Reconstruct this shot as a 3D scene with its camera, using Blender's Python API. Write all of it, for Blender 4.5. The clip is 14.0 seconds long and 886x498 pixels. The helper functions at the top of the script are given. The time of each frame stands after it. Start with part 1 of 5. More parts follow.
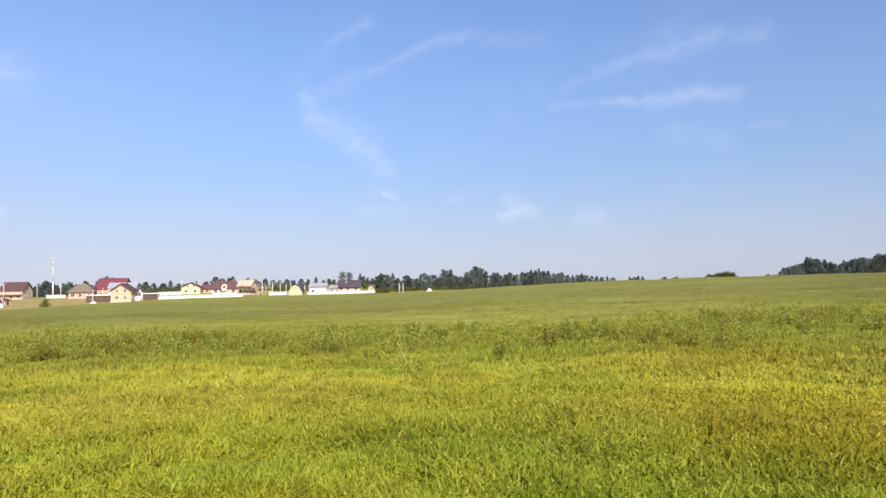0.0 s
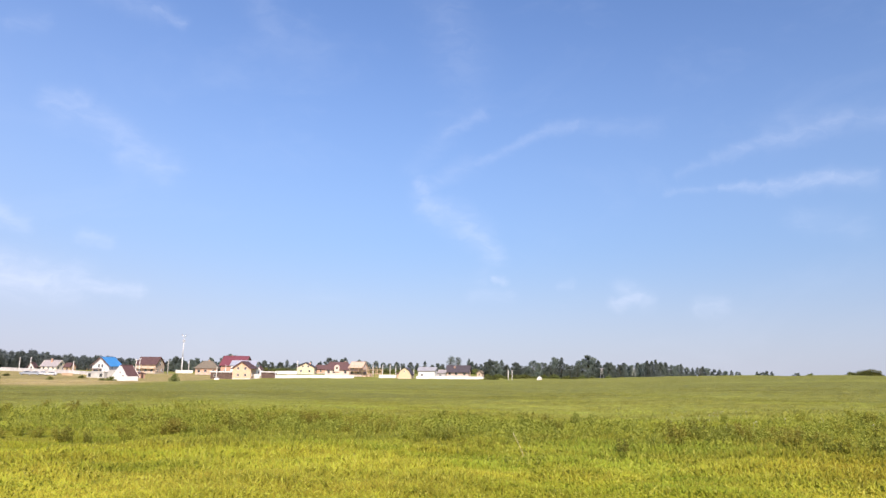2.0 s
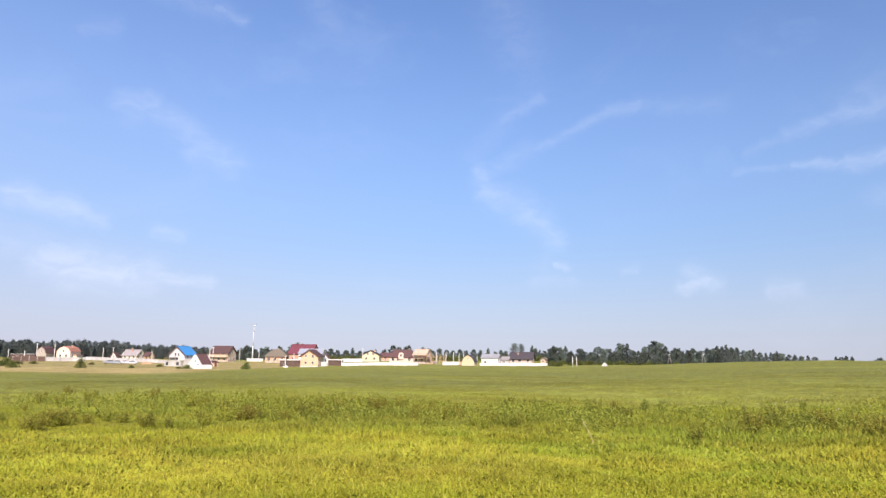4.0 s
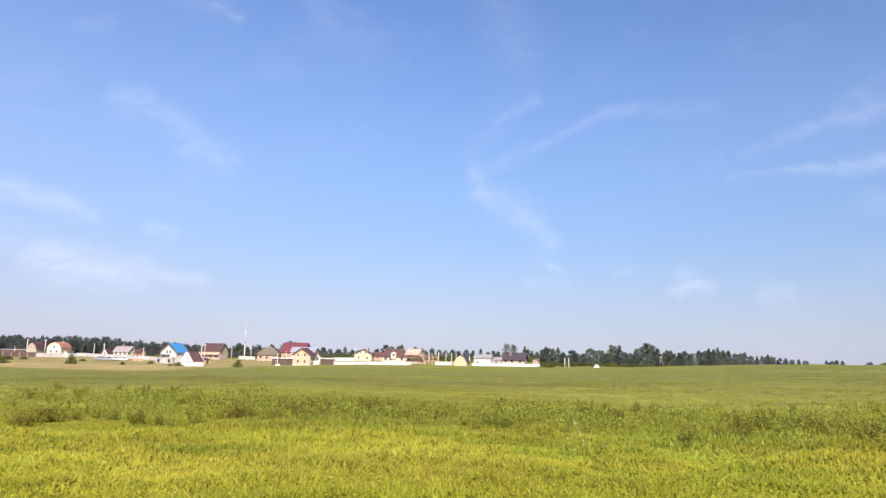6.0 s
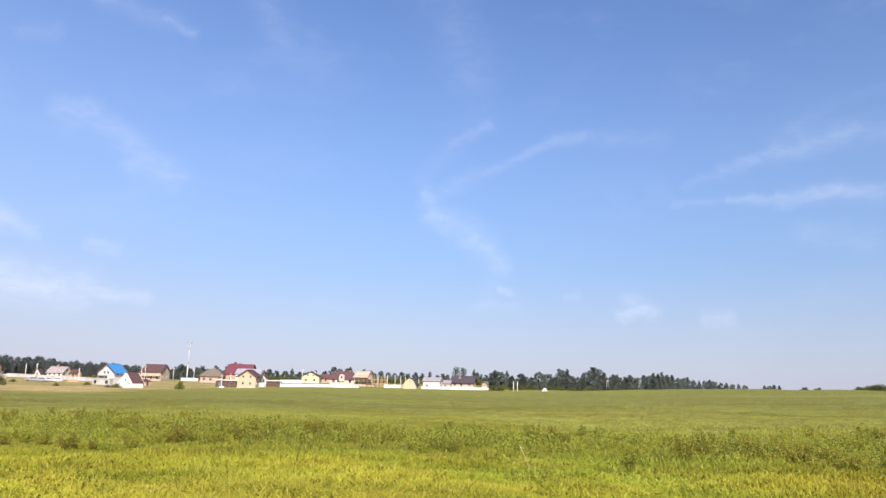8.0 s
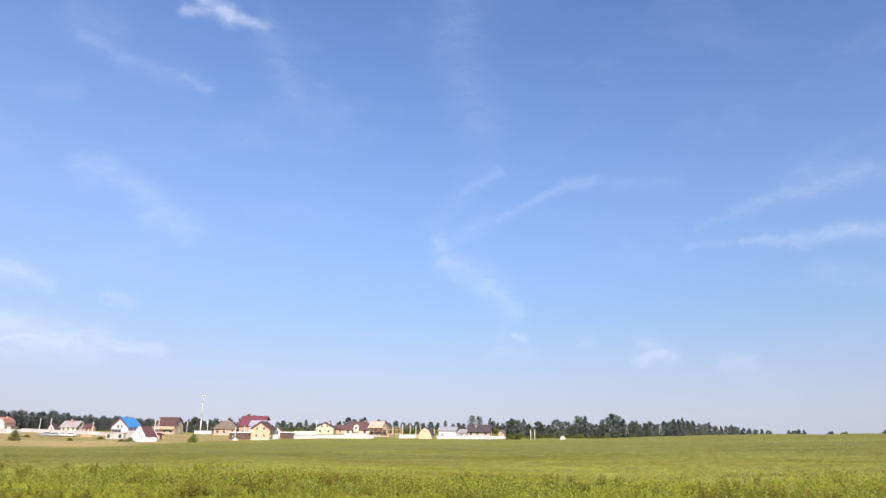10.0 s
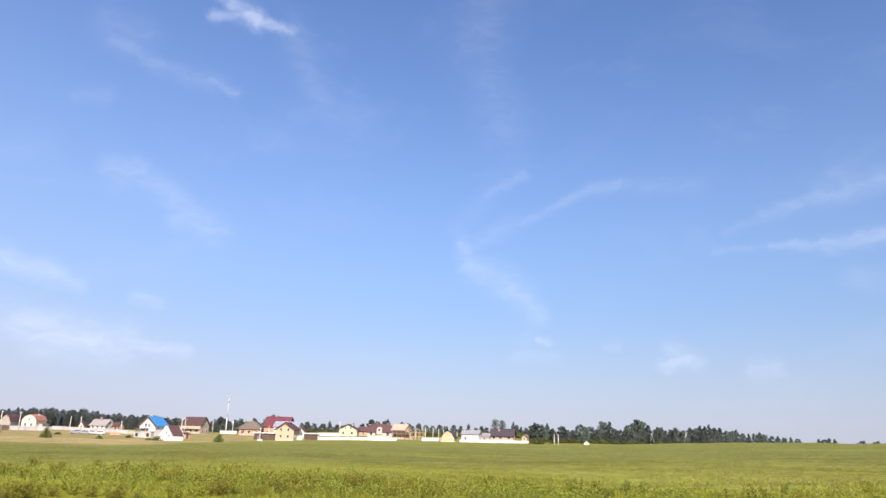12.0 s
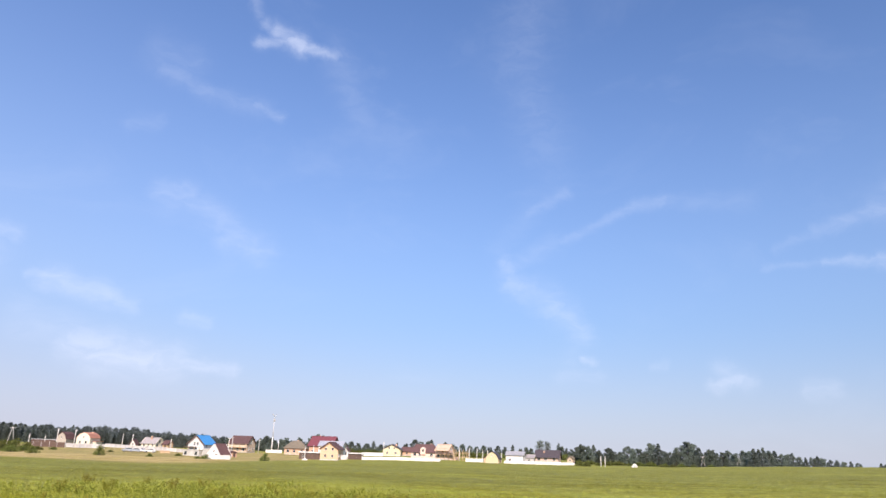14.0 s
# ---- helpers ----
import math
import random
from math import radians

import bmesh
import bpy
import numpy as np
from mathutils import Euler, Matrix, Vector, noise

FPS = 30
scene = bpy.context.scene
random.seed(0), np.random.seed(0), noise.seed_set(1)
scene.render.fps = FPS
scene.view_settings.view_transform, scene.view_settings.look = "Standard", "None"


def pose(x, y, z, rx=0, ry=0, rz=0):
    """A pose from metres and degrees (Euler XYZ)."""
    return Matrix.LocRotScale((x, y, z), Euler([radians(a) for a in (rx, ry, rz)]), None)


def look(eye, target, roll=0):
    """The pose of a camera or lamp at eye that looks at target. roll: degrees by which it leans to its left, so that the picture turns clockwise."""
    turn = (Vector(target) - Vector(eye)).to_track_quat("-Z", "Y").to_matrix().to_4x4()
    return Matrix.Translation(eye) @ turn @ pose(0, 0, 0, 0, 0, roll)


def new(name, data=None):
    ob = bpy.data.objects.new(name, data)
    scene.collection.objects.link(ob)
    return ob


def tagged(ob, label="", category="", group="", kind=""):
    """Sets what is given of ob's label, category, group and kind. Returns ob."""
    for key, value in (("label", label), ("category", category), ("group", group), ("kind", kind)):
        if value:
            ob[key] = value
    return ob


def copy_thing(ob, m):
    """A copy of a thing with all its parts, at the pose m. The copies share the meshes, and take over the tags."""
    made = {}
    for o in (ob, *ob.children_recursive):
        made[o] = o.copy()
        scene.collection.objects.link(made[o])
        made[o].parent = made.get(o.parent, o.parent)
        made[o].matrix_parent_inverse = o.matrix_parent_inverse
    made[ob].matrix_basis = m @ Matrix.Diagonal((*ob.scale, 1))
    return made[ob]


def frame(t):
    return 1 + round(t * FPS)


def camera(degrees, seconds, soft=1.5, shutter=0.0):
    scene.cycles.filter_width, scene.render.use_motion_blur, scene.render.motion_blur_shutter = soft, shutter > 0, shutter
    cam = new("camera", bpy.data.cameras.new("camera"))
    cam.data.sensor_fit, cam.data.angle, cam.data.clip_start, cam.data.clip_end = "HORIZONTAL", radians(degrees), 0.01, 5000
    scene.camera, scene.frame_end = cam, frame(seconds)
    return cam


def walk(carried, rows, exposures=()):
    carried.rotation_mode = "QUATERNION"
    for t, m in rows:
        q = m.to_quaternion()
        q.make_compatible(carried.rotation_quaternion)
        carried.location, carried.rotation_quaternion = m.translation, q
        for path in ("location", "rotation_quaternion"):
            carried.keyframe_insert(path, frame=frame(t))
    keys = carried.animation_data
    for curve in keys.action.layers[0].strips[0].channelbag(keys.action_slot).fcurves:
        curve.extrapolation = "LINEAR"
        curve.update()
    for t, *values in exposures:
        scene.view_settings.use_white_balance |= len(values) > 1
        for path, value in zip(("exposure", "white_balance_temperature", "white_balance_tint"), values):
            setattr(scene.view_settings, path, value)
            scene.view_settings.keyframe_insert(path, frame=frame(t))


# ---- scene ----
cam = camera(66.52, 14.0, soft=1.5)
EYE = 1.7
# seconds, sway of the hand in metres, then yaw, pitch and lean in degrees
PATH = [
    (0, -0.000, 0.000, -0.000, 0.00, 2.65, -1.05),
    (0.5, -0.021, 0.064, 0.004, -1.83, 5.08, -0.50),
    (1, -0.050, 0.068, -0.001, -1.21, 6.46, 0.43),
    (1.5, -0.117, 0.067, 0.009, 3.34, 8.49, 0.36),
    (2, -0.170, 0.078, 0.015, 9.31, 9.90, 0.89),
    (2.5, -0.185, 0.040, 0.026, 11.39, 9.96, 1.13),
    (3, -0.200, 0.029, 0.022, 13.46, 8.84, 0.88),
    (3.2, -0.215, 0.051, 0.012, 14.19, 8.59, 0.54),
    (5.3, -0.255, 0.116, 0.010, 14.74, 9.12, 0.64),
    (5.5, -0.238, 0.114, 0.009, 14.92, 8.97, 0.78),
    (6, -0.239, 0.125, 0.009, 13.98, 8.77, 1.13),
    (6.5, -0.239, 0.130, 0.008, 13.78, 8.75, 1.27),
    (7, -0.232, 0.142, 0.013, 12.67, 9.65, 0.99),
    (7.2, -0.207, 0.141, 0.026, 10.79, 10.03, 0.47),
    (9.3, -0.199, -0.002, 0.031, 9.67, 12.78, 1.99),
    (9.5, -0.188, 0.023, 0.036, 9.79, 13.48, 0.95),
    (10, -0.196, 0.047, 0.030, 11.04, 14.69, 0.68),
    (10.5, -0.190, 0.072, 0.038, 9.48, 14.79, 0.48),
    (11, -0.193, 0.048, 0.027, 10.36, 14.53, 0.87),
    (11.5, -0.195, -0.013, 0.018, 12.45, 15.24, 0.85),
    (12, -0.204, -0.108, 0.018, 13.13, 14.92, 1.52),
    (12.5, -0.214, -0.181, 0.032, 14.19, 15.12, 1.30),
    (13, -0.212, -0.149, 0.035, 15.62, 15.95, 1.80),
    (13.5, -0.200, -0.108, 0.030, 16.79, 16.82, 2.16),
    (14, -0.199, -0.117, 0.030, 16.88, 16.43, 2.00),
]


def held(x, y, z, yaw, pitch, lean):
    turn = Euler((0, 0, radians(yaw))).to_matrix() @ Euler((radians(90 + pitch), 0, 0)).to_matrix() @ Euler((0, 0, radians(lean))).to_matrix()
    return Matrix.Translation((x, y, EYE + z)) @ turn.to_4x4()


walk(cam, [(t, held(*row)) for t, *row in PATH], exposures=[(0.0, 1.0, 6500.0, 20.0), (14.0, 1.0, 6500.0, 20.0)])

# ---- light: sky with thin cirrus, one sun ----
SUN_AZ, SUN_EL = 200.0, 38.0  # degrees to the left of the y axis, and up


def node(nt, kind, inputs=(), **props):
    n = nt.nodes.new(kind)
    for key, value in props.items():
        if key == "operation":
            n.operation = value
        elif key == "data_type":
            n.data_type = value
        elif key == "blend_type":
            n.blend_type = value
        elif key == "noise_dimensions":
            n.noise_dimensions = value
    for key, value in dict(inputs).items():
        if isinstance(value, bpy.types.NodeSocket):
            nt.links.new(value, n.inputs[key])
        else:
            n.inputs[key].default_value = value
    return n


def maths(nt, op, a, b=0.0, c=0.0):
    return node(nt, "ShaderNodeMath", {0: a, 1: b, 2: c}, operation=op).outputs[0]


def vmaths(nt, op, a, b=(0, 0, 0)):
    return node(nt, "ShaderNodeVectorMath", {0: a, 1: b}, operation=op).outputs[0]


def noise_of(nt, vec, scale, detail=3.0, rough=0.5, distortion=0.0):
    return node(nt, "ShaderNodeTexNoise", {"Vector": vec, "Scale": scale, "Detail": detail, "Roughness": rough, "Distortion": distortion}).outputs[0]


def ranged(nt, value, a, b, c=0.0, d=1.0):
    n = node(nt, "ShaderNodeMapRange", {0: value, 1: a, 2: b, 3: c, 4: d})
    n.interpolation_type = "SMOOTHSTEP"
    return n.outputs[0]


def mixed(nt, fac, a, b, blend="MIX"):
    n = node(nt, "ShaderNodeMix", data_type="RGBA", blend_type=blend)
    for i, v in ((0, fac), (6, a), (7, b)):
        if isinstance(v, bpy.types.NodeSocket):
            nt.links.new(v, n.inputs[i])
        else:
            n.inputs[i].default_value = v if i == 0 else (*v[:3], 1)
    return n.outputs[2]


world = bpy.data.worlds.new("sky")
scene.world = world
world.use_nodes = True
nt = world.node_tree
nt.nodes.clear()
sky = node(nt, "ShaderNodeTexSky")
sky.sky_type, sky.sun_disc = "NISHITA", False
sky.sun_elevation, sky.sun_rotation = radians(SUN_EL), radians(-SUN_AZ)
sky.air_density, sky.dust_density, sky.ozone_density, sky.altitude = 1.0, 0.15, 3.0, 150
way = node(nt, "ShaderNodeTexCoord").outputs["Generated"]
sep = node(nt, "ShaderNodeSeparateXYZ", {0: way}).outputs
az = maths(nt, "MULTIPLY", maths(nt, "ARCTAN2", maths(nt, "MULTIPLY", sep[0], -1.0), sep[1]), 57.2958)
el = maths(nt, "MULTIPLY", maths(nt, "ARCSINE", sep[2]), 57.2958)
place = node(nt, "ShaderNodeCombineXYZ", {0: az, 1: el}).outputs[0]
bend = node(nt, "ShaderNodeTexNoise", {"Vector": place, "Scale": 0.22, "Detail": 4.0, "Roughness": 0.6}).outputs[1]
bend = vmaths(nt, "MULTIPLY", vmaths(nt, "SUBTRACT", bend, (0.5, 0.5, 0.5)), (1.3, 1.0, 0))
fray = node(nt, "ShaderNodeTexNoise", {"Vector": place, "Scale": 0.8, "Detail": 3.0, "Roughness": 0.6}).outputs[1]
fray = vmaths(nt, "MULTIPLY", vmaths(nt, "SUBTRACT", fray, (0.5, 0.5, 0.5)), (1.15, 0.8, 0))
spot = vmaths(nt, "ADD", vmaths(nt, "ADD", place, bend), fray)
# cirrus streaks: from (azimuth, height) to (azimuth, height), half width, strength
HIGH_CLOUD = [(35.6, 34.9, 35.1, 33.8, 0.45, 0.24), (34.8, 31.6, 32.7, 32.1, 0.45, 0.64), (33.2, 32.6, 30.9, 32.0, 0.75, 0.81), (30.9, 31.9, 27.8, 31.5, 0.45, 0.68), (27.6, 31.2, 24.9, 27.1, 1.3, 0.14),
              (34.4, 33.2, 32.8, 32.6, 0.5, 0.34), (42.8, 29.3, 40.0, 29.2, 1.3, 0.14), (42.2, 28.2, 38.2, 27.0, 0.7, 0.22), (38.2, 27.0, 33.4, 26.5, 0.7, 0.17), (34.4, 26.7, 32.0, 26.0, 0.4, 0.30),
              (44.2, 23.5, 42.1, 24.2, 0.6, 0.14)]
TALL_VEIL = [(8.5, 37.9, 10.2, 32.4, 3.0, 0.15), (10.6, 34.1, 9.3, 30.1, 2.2, 0.12), (9.6, 30.1, 7.8, 25.5, 2.4, 0.13), (7.8, 25.5, 6.8, 23.2, 1.7, 0.07)]
CURLED_WISP = [(6.0, 21.2, 9.2, 19.6, 0.5, 0.20), (9.2, 19.6, 11.8, 16.6, 1, 0.09), (3.8, 18.1, 7.2, 17.1, 0.45, 0.19), (7.2, 17.1, 11.4, 14.7, 0.8, 0.17), (11.2, 15.4, 10.4, 13.3, 0.8, 0.35),
               (10.5, 13.5, 8.1, 12.5, 1.1, 0.41), (8.2, 12.6, 6.3, 11.1, 1.2, 0.38), (6.3, 11.1, 4.9, 9.4, 0.9, 0.37), (4.9, 9.4, 5.9, 7.2, 0.9, 0.10), (3.8, 18.2, 0.3, 19.7, 0.4, 0.26),
               (0.3, 19.7, -2.2, 20.1, 0.5, 0.26), (-2.2, 20.1, -8.8, 19.5, 0.7, 0.12)]
LOW_PUFFS = [(4.7, 7.3, 3.9, 7.1, 0.32, 0.65), (6.8, 6.0, 3.7, 6.0, 0.6, 0.19), (-5.2, 5.2, -7.0, 5.8, 0.45, 0.52), (-5.9, 6.5, -7.5, 5.6, 0.7, 0.34), (-11.8, 4.9, -13.1, 5.0, 0.7, 0.35),
             (-0.8, 6.9, -1.6, 7.0, 0.4, 0.22)]
RIGHT_STREAKS = [(-13.4, 16.6, -17.0, 17.5, 0.5, 0.27), (-10.5, 15.6, -13.4, 16.6, 0.35, 0.12), (-17.5, 17.6, -22.8, 18.5, 0.8, 0.29), (-18.9, 18.6, -26.0, 18.1, 1, 0.17), (-22.8, 18.5, -26.0, 17.9, 0.6, 0.22), (-9.5, 14.4, -13.5, 14.2, 0.28, 0.15), (-13.5, 14.2, -17.4, 14.0, 0.35, 0.36),
                 (-17.4, 14.0, -21.3, 14.4, 0.55, 0.45), (-21.3, 14.4, -24.0, 13.9, 0.6, 0.36), (-19.1, 11.4, -23.1, 10.6, 0.9, 0.17), (-25.1, 11.4, -27.1, 11.3, 0.3, 0.17)]
LEFT_STREAKS = [(40.9, 18.7, 38.8, 19.1, 0.8, 0.36), (40.2, 18.0, 37.4, 18.1, 1, 0.24), (37.4, 18.1, 32.3, 15.0, 1.1, 0.29), (35.4, 15.7, 31.8, 15.2, 0.9, 0.26), (48.8, 11.3, 46.8, 11.2, 0.4, 0.50),
                (47.5, 11.0, 43.6, 10.4, 0.9, 0.50), (43.6, 10.4, 41.8, 9.7, 0.7, 0.36), (51.3, 14.2, 50.2, 13.9, 0.5, 0.36), (37.9, 9.3, 36.1, 9.0, 0.5, 0.30), (45.6, 6.6, 40.9, 6.2, 1.2, 0.62),
                (43.6, 5.7, 38.4, 5.8, 1.3, 0.68), (38.8, 5.7, 33.5, 5.6, 0.55, 0.62), (48.8, 8.1, 44.6, 6.9, 1.4, 0.24)]
BEYOND = [(60.0, 14.0, 52.0, 12.0, 1.5, 0.3), (-45.0, 22.0, -36.0, 20.0, 1.2, 0.3)]
total = None
for x0, y0, x1, y1, wide, strong in HIGH_CLOUD + TALL_VEIL + CURLED_WISP + LOW_PUFFS + RIGHT_STREAKS + LEFT_STREAKS + BEYOND:
    ba = Vector((x1 - x0, y1 - y0, 0))
    pa = vmaths(nt, "SUBTRACT", spot, (x0, y0, 0))
    dot = node(nt, "ShaderNodeVectorMath", {0: pa, 1: ba / ba.length_squared}, operation="DOT_PRODUCT").outputs["Value"]
    along = node(nt, "ShaderNodeClamp", {0: dot}).outputs[0]
    scaled = node(nt, "ShaderNodeVectorMath", {0: tuple(ba), "Scale": along}, operation="SCALE").outputs[0]
    off = node(nt, "ShaderNodeVectorMath", {0: vmaths(nt, "SUBTRACT", pa, scaled)}, operation="LENGTH").outputs["Value"]
    gone = maths(nt, "EXPONENT", maths(nt, "MULTIPLY", maths(nt, "MULTIPLY", off, off), -1 / wide**2))
    gone = maths(nt, "MULTIPLY", gone, strong)
    total = maths(nt, "MAXIMUM", gone, total) if total else gone
fibre = vmaths(nt, "MULTIPLY", spot, (0.4, 1.1, 1))
fibres = ranged(nt, noise_of(nt, fibre, 1.0, 4.5, 0.55, 0.8), 0.3, 0.7, 0.55, 1.15)
veil = ranged(nt, noise_of(nt, vmaths(nt, "MULTIPLY", spot, (0.06, 0.13, 1)), 1.0, 5.0, 0.6, 0.5), 0.5, 0.85, 0.0, 0.10)
cover = node(nt, "ShaderNodeClamp", {0: maths(nt, "ADD", maths(nt, "MULTIPLY", maths(nt, "MULTIPLY", total, 0.5), fibres), veil), 2: 0.9}).outputs[0]
tinted = mixed(nt, 1.0, sky.outputs[0], (0.77, 0.99, 1.23), "MULTIPLY")
up = maths(nt, "MAXIMUM", el, 0.0)
haze = maths(nt, "MULTIPLY", maths(nt, "EXPONENT", maths(nt, "MULTIPLY", maths(nt, "POWER", maths(nt, "DIVIDE", up, 20.0), 1.5), -1.0)), 0.9)
haze_tone = mixed(nt, ranged(nt, up, 0.0, 11.0), (3.42, 3.78, 4.46), (2.2, 3.16, 4.22))
tinted = mixed(nt, haze, tinted, haze_tone)
milky = maths(nt, "MULTIPLY", ranged(nt, az, 8.0, 60.0, 0.0, 0.45), maths(nt, "EXPONENT", maths(nt, "MULTIPLY", up, -1 / 13.0)))
tinted = mixed(nt, milky, tinted, (3.1, 3.2, 3.75))
# the sky is brighter on the hazier side, a quarter turn to the left
bright = maths(nt, "ADD", maths(nt, "MULTIPLY", maths(nt, "COSINE", maths(nt, "MULTIPLY", maths(nt, "SUBTRACT", az, 100.0), 0.0174533)), 0.14), 1.0)
tinted = node(nt, "ShaderNodeVectorMath", {0: tinted, "Scale": bright}, operation="SCALE").outputs[0]
cloudy = mixed(nt, cover, tinted, (5.7, 6.4, 7.3))
nt.links.new(node(nt, "ShaderNodeBackground", {0: cloudy, 1: 0.0785}).outputs[0], node(nt, "ShaderNodeOutputWorld").inputs[0])

lamp = bpy.data.lights.new("sun", "SUN")
lamp.energy, lamp.angle, lamp.color = 3.9, radians(0.53), (1.0, 0.90, 0.76)
sun = new("sun", lamp)
a, e = radians(SUN_AZ), radians(SUN_EL)
sun.matrix_world = look((0, 0, 60), (60 * math.sin(a) * math.cos(e), -60 * math.cos(a) * math.cos(e), 60 - 60 * math.sin(e)))


# ---- materials ----
def material(name):
    m = bpy.data.materials.new(name)
    m.use_nodes = True
    m.node_tree.nodes.clear()
    return m, m.node_tree


def finish(nt, shader):
    nt.links.new(shader, node(nt, "ShaderNodeOutputMaterial").inputs[0])


def surface(name, dark, light, rough=0.8, scale=1.5, grain=18.0, metal=0.0, bump=0.15, waves=0.0, axis="X", vary=0.12):
    """Two-scale mottled paint, plaster, timber or metal; waves: ribs a metre along an axis."""
    m, nt = material(name)
    vec = node(nt, "ShaderNodeTexCoord").outputs["Object"]
    big, fine = noise_of(nt, vec, scale, 4.0), noise_of(nt, vec, grain, 3.0)
    colour = mixed(nt, ranged(nt, big, 0.3, 0.7), dark, light)
    colour = mixed(nt, 0.14, colour, node(nt, "ShaderNodeCombineColor", {0: fine, 1: fine, 2: fine}).outputs[0], "OVERLAY")
    spread = node(nt, "ShaderNodeObjectInfo").outputs["Random"]
    colour = node(nt, "ShaderNodeHueSaturation", {"Color": colour, "Value": ranged(nt, spread, 0.0, 1.0, 1 - vary, 1 + vary)}).outputs[0]
    height = fine
    if waves:
        wave = node(nt, "ShaderNodeTexWave", {"Vector": vec, "Scale": waves, "Distortion": 0.4})
        wave.bands_direction = axis
        height = maths(nt, "ADD", maths(nt, "MULTIPLY", wave.outputs[1], 2.0), fine)
        colour = mixed(nt, maths(nt, "MULTIPLY", maths(nt, "POWER", wave.outputs[1], 6.0), 0.25), colour, tuple(0.6 * v for v in dark))
    normal = node(nt, "ShaderNodeBump", {"Height": height, "Strength": bump, "Distance": 0.03}).outputs[0]
    finish(nt, node(nt, "ShaderNodeBsdfPrincipled", {"Base Color": colour, "Roughness": rough, "Metallic": metal, "Normal": normal}).outputs[0])
    return m


# patches of the meadow: x, y, half width, half depth, share, colour
LUSH, DEEP, RIPE, RUSTY, PALE, WEEDED = (0.29, 0.342, 0.04), (0.17, 0.235, 0.02), (0.40, 0.37, 0.055), (0.31, 0.255, 0.012), (0.37, 0.405, 0.075), (0.275, 0.305, 0.05)
NEAR_PATCHES = [(0.4, 8.6, 3.2, 3.4, 0.5, (0.275, 0.325, 0.025)), (1.8, 16.0, 3.8, 5.2, 0.8, LUSH), (0.7, 6.7, 1.9, 1.0, 0.67, DEEP), (-1.8, 6.0, 0.9, 0.7, 0.53, DEEP), (2.4, 8.3, 1.7, 1.1, 0.40, RIPE),
           (3.4, 5.6, 1.6, 1.7, 0.4, RUSTY), (2.0, 5.0, 2.2, 0.9, 0.5, DEEP), (-4.6, 10.4, 4.5, 2.6, 0.31, RIPE), (7.5, 12.0, 4.5, 2.4, 0.4, (0.325, 0.305, 0.04)), (7.0, 30.5, 9.0, 5.0, 0.62, PALE), (-9.0, 32.0, 8.0, 2.2, 0.40, PALE)]
WIDER_PATCHES = [(5.9, 18.2, 2.6, 3.2, 0.6, (0.33, 0.29, 0.045)), (-8.5, 20.0, 7.5, 5.0, 0.52, WEEDED), (12.0, 22.5, 3.6, 4.5, 0.56, WEEDED), (-1.6, 4.7, 1.0, 0.7, 0.36, RUSTY),
                 (1.9, 11.5, 0.8, 0.5, 0.53, DEEP), (-2.6, 13.5, 1.6, 0.7, 0.44, DEEP), (-7.5, 11.0, 1.4, 0.6, 0.53, DEEP), (9.5, 9.0, 2.5, 1.6, 0.44, DEEP), (4.4, 8.0, 2.4, 2.6, 0.42, (0.43, 0.345, 0.025)), (4.8, 13.0, 3.0, 2.0, 0.4, (0.43, 0.345, 0.03)), (8.8, 28.0, 3.0, 3.5, 0.5, (0.36, 0.335, 0.03))]


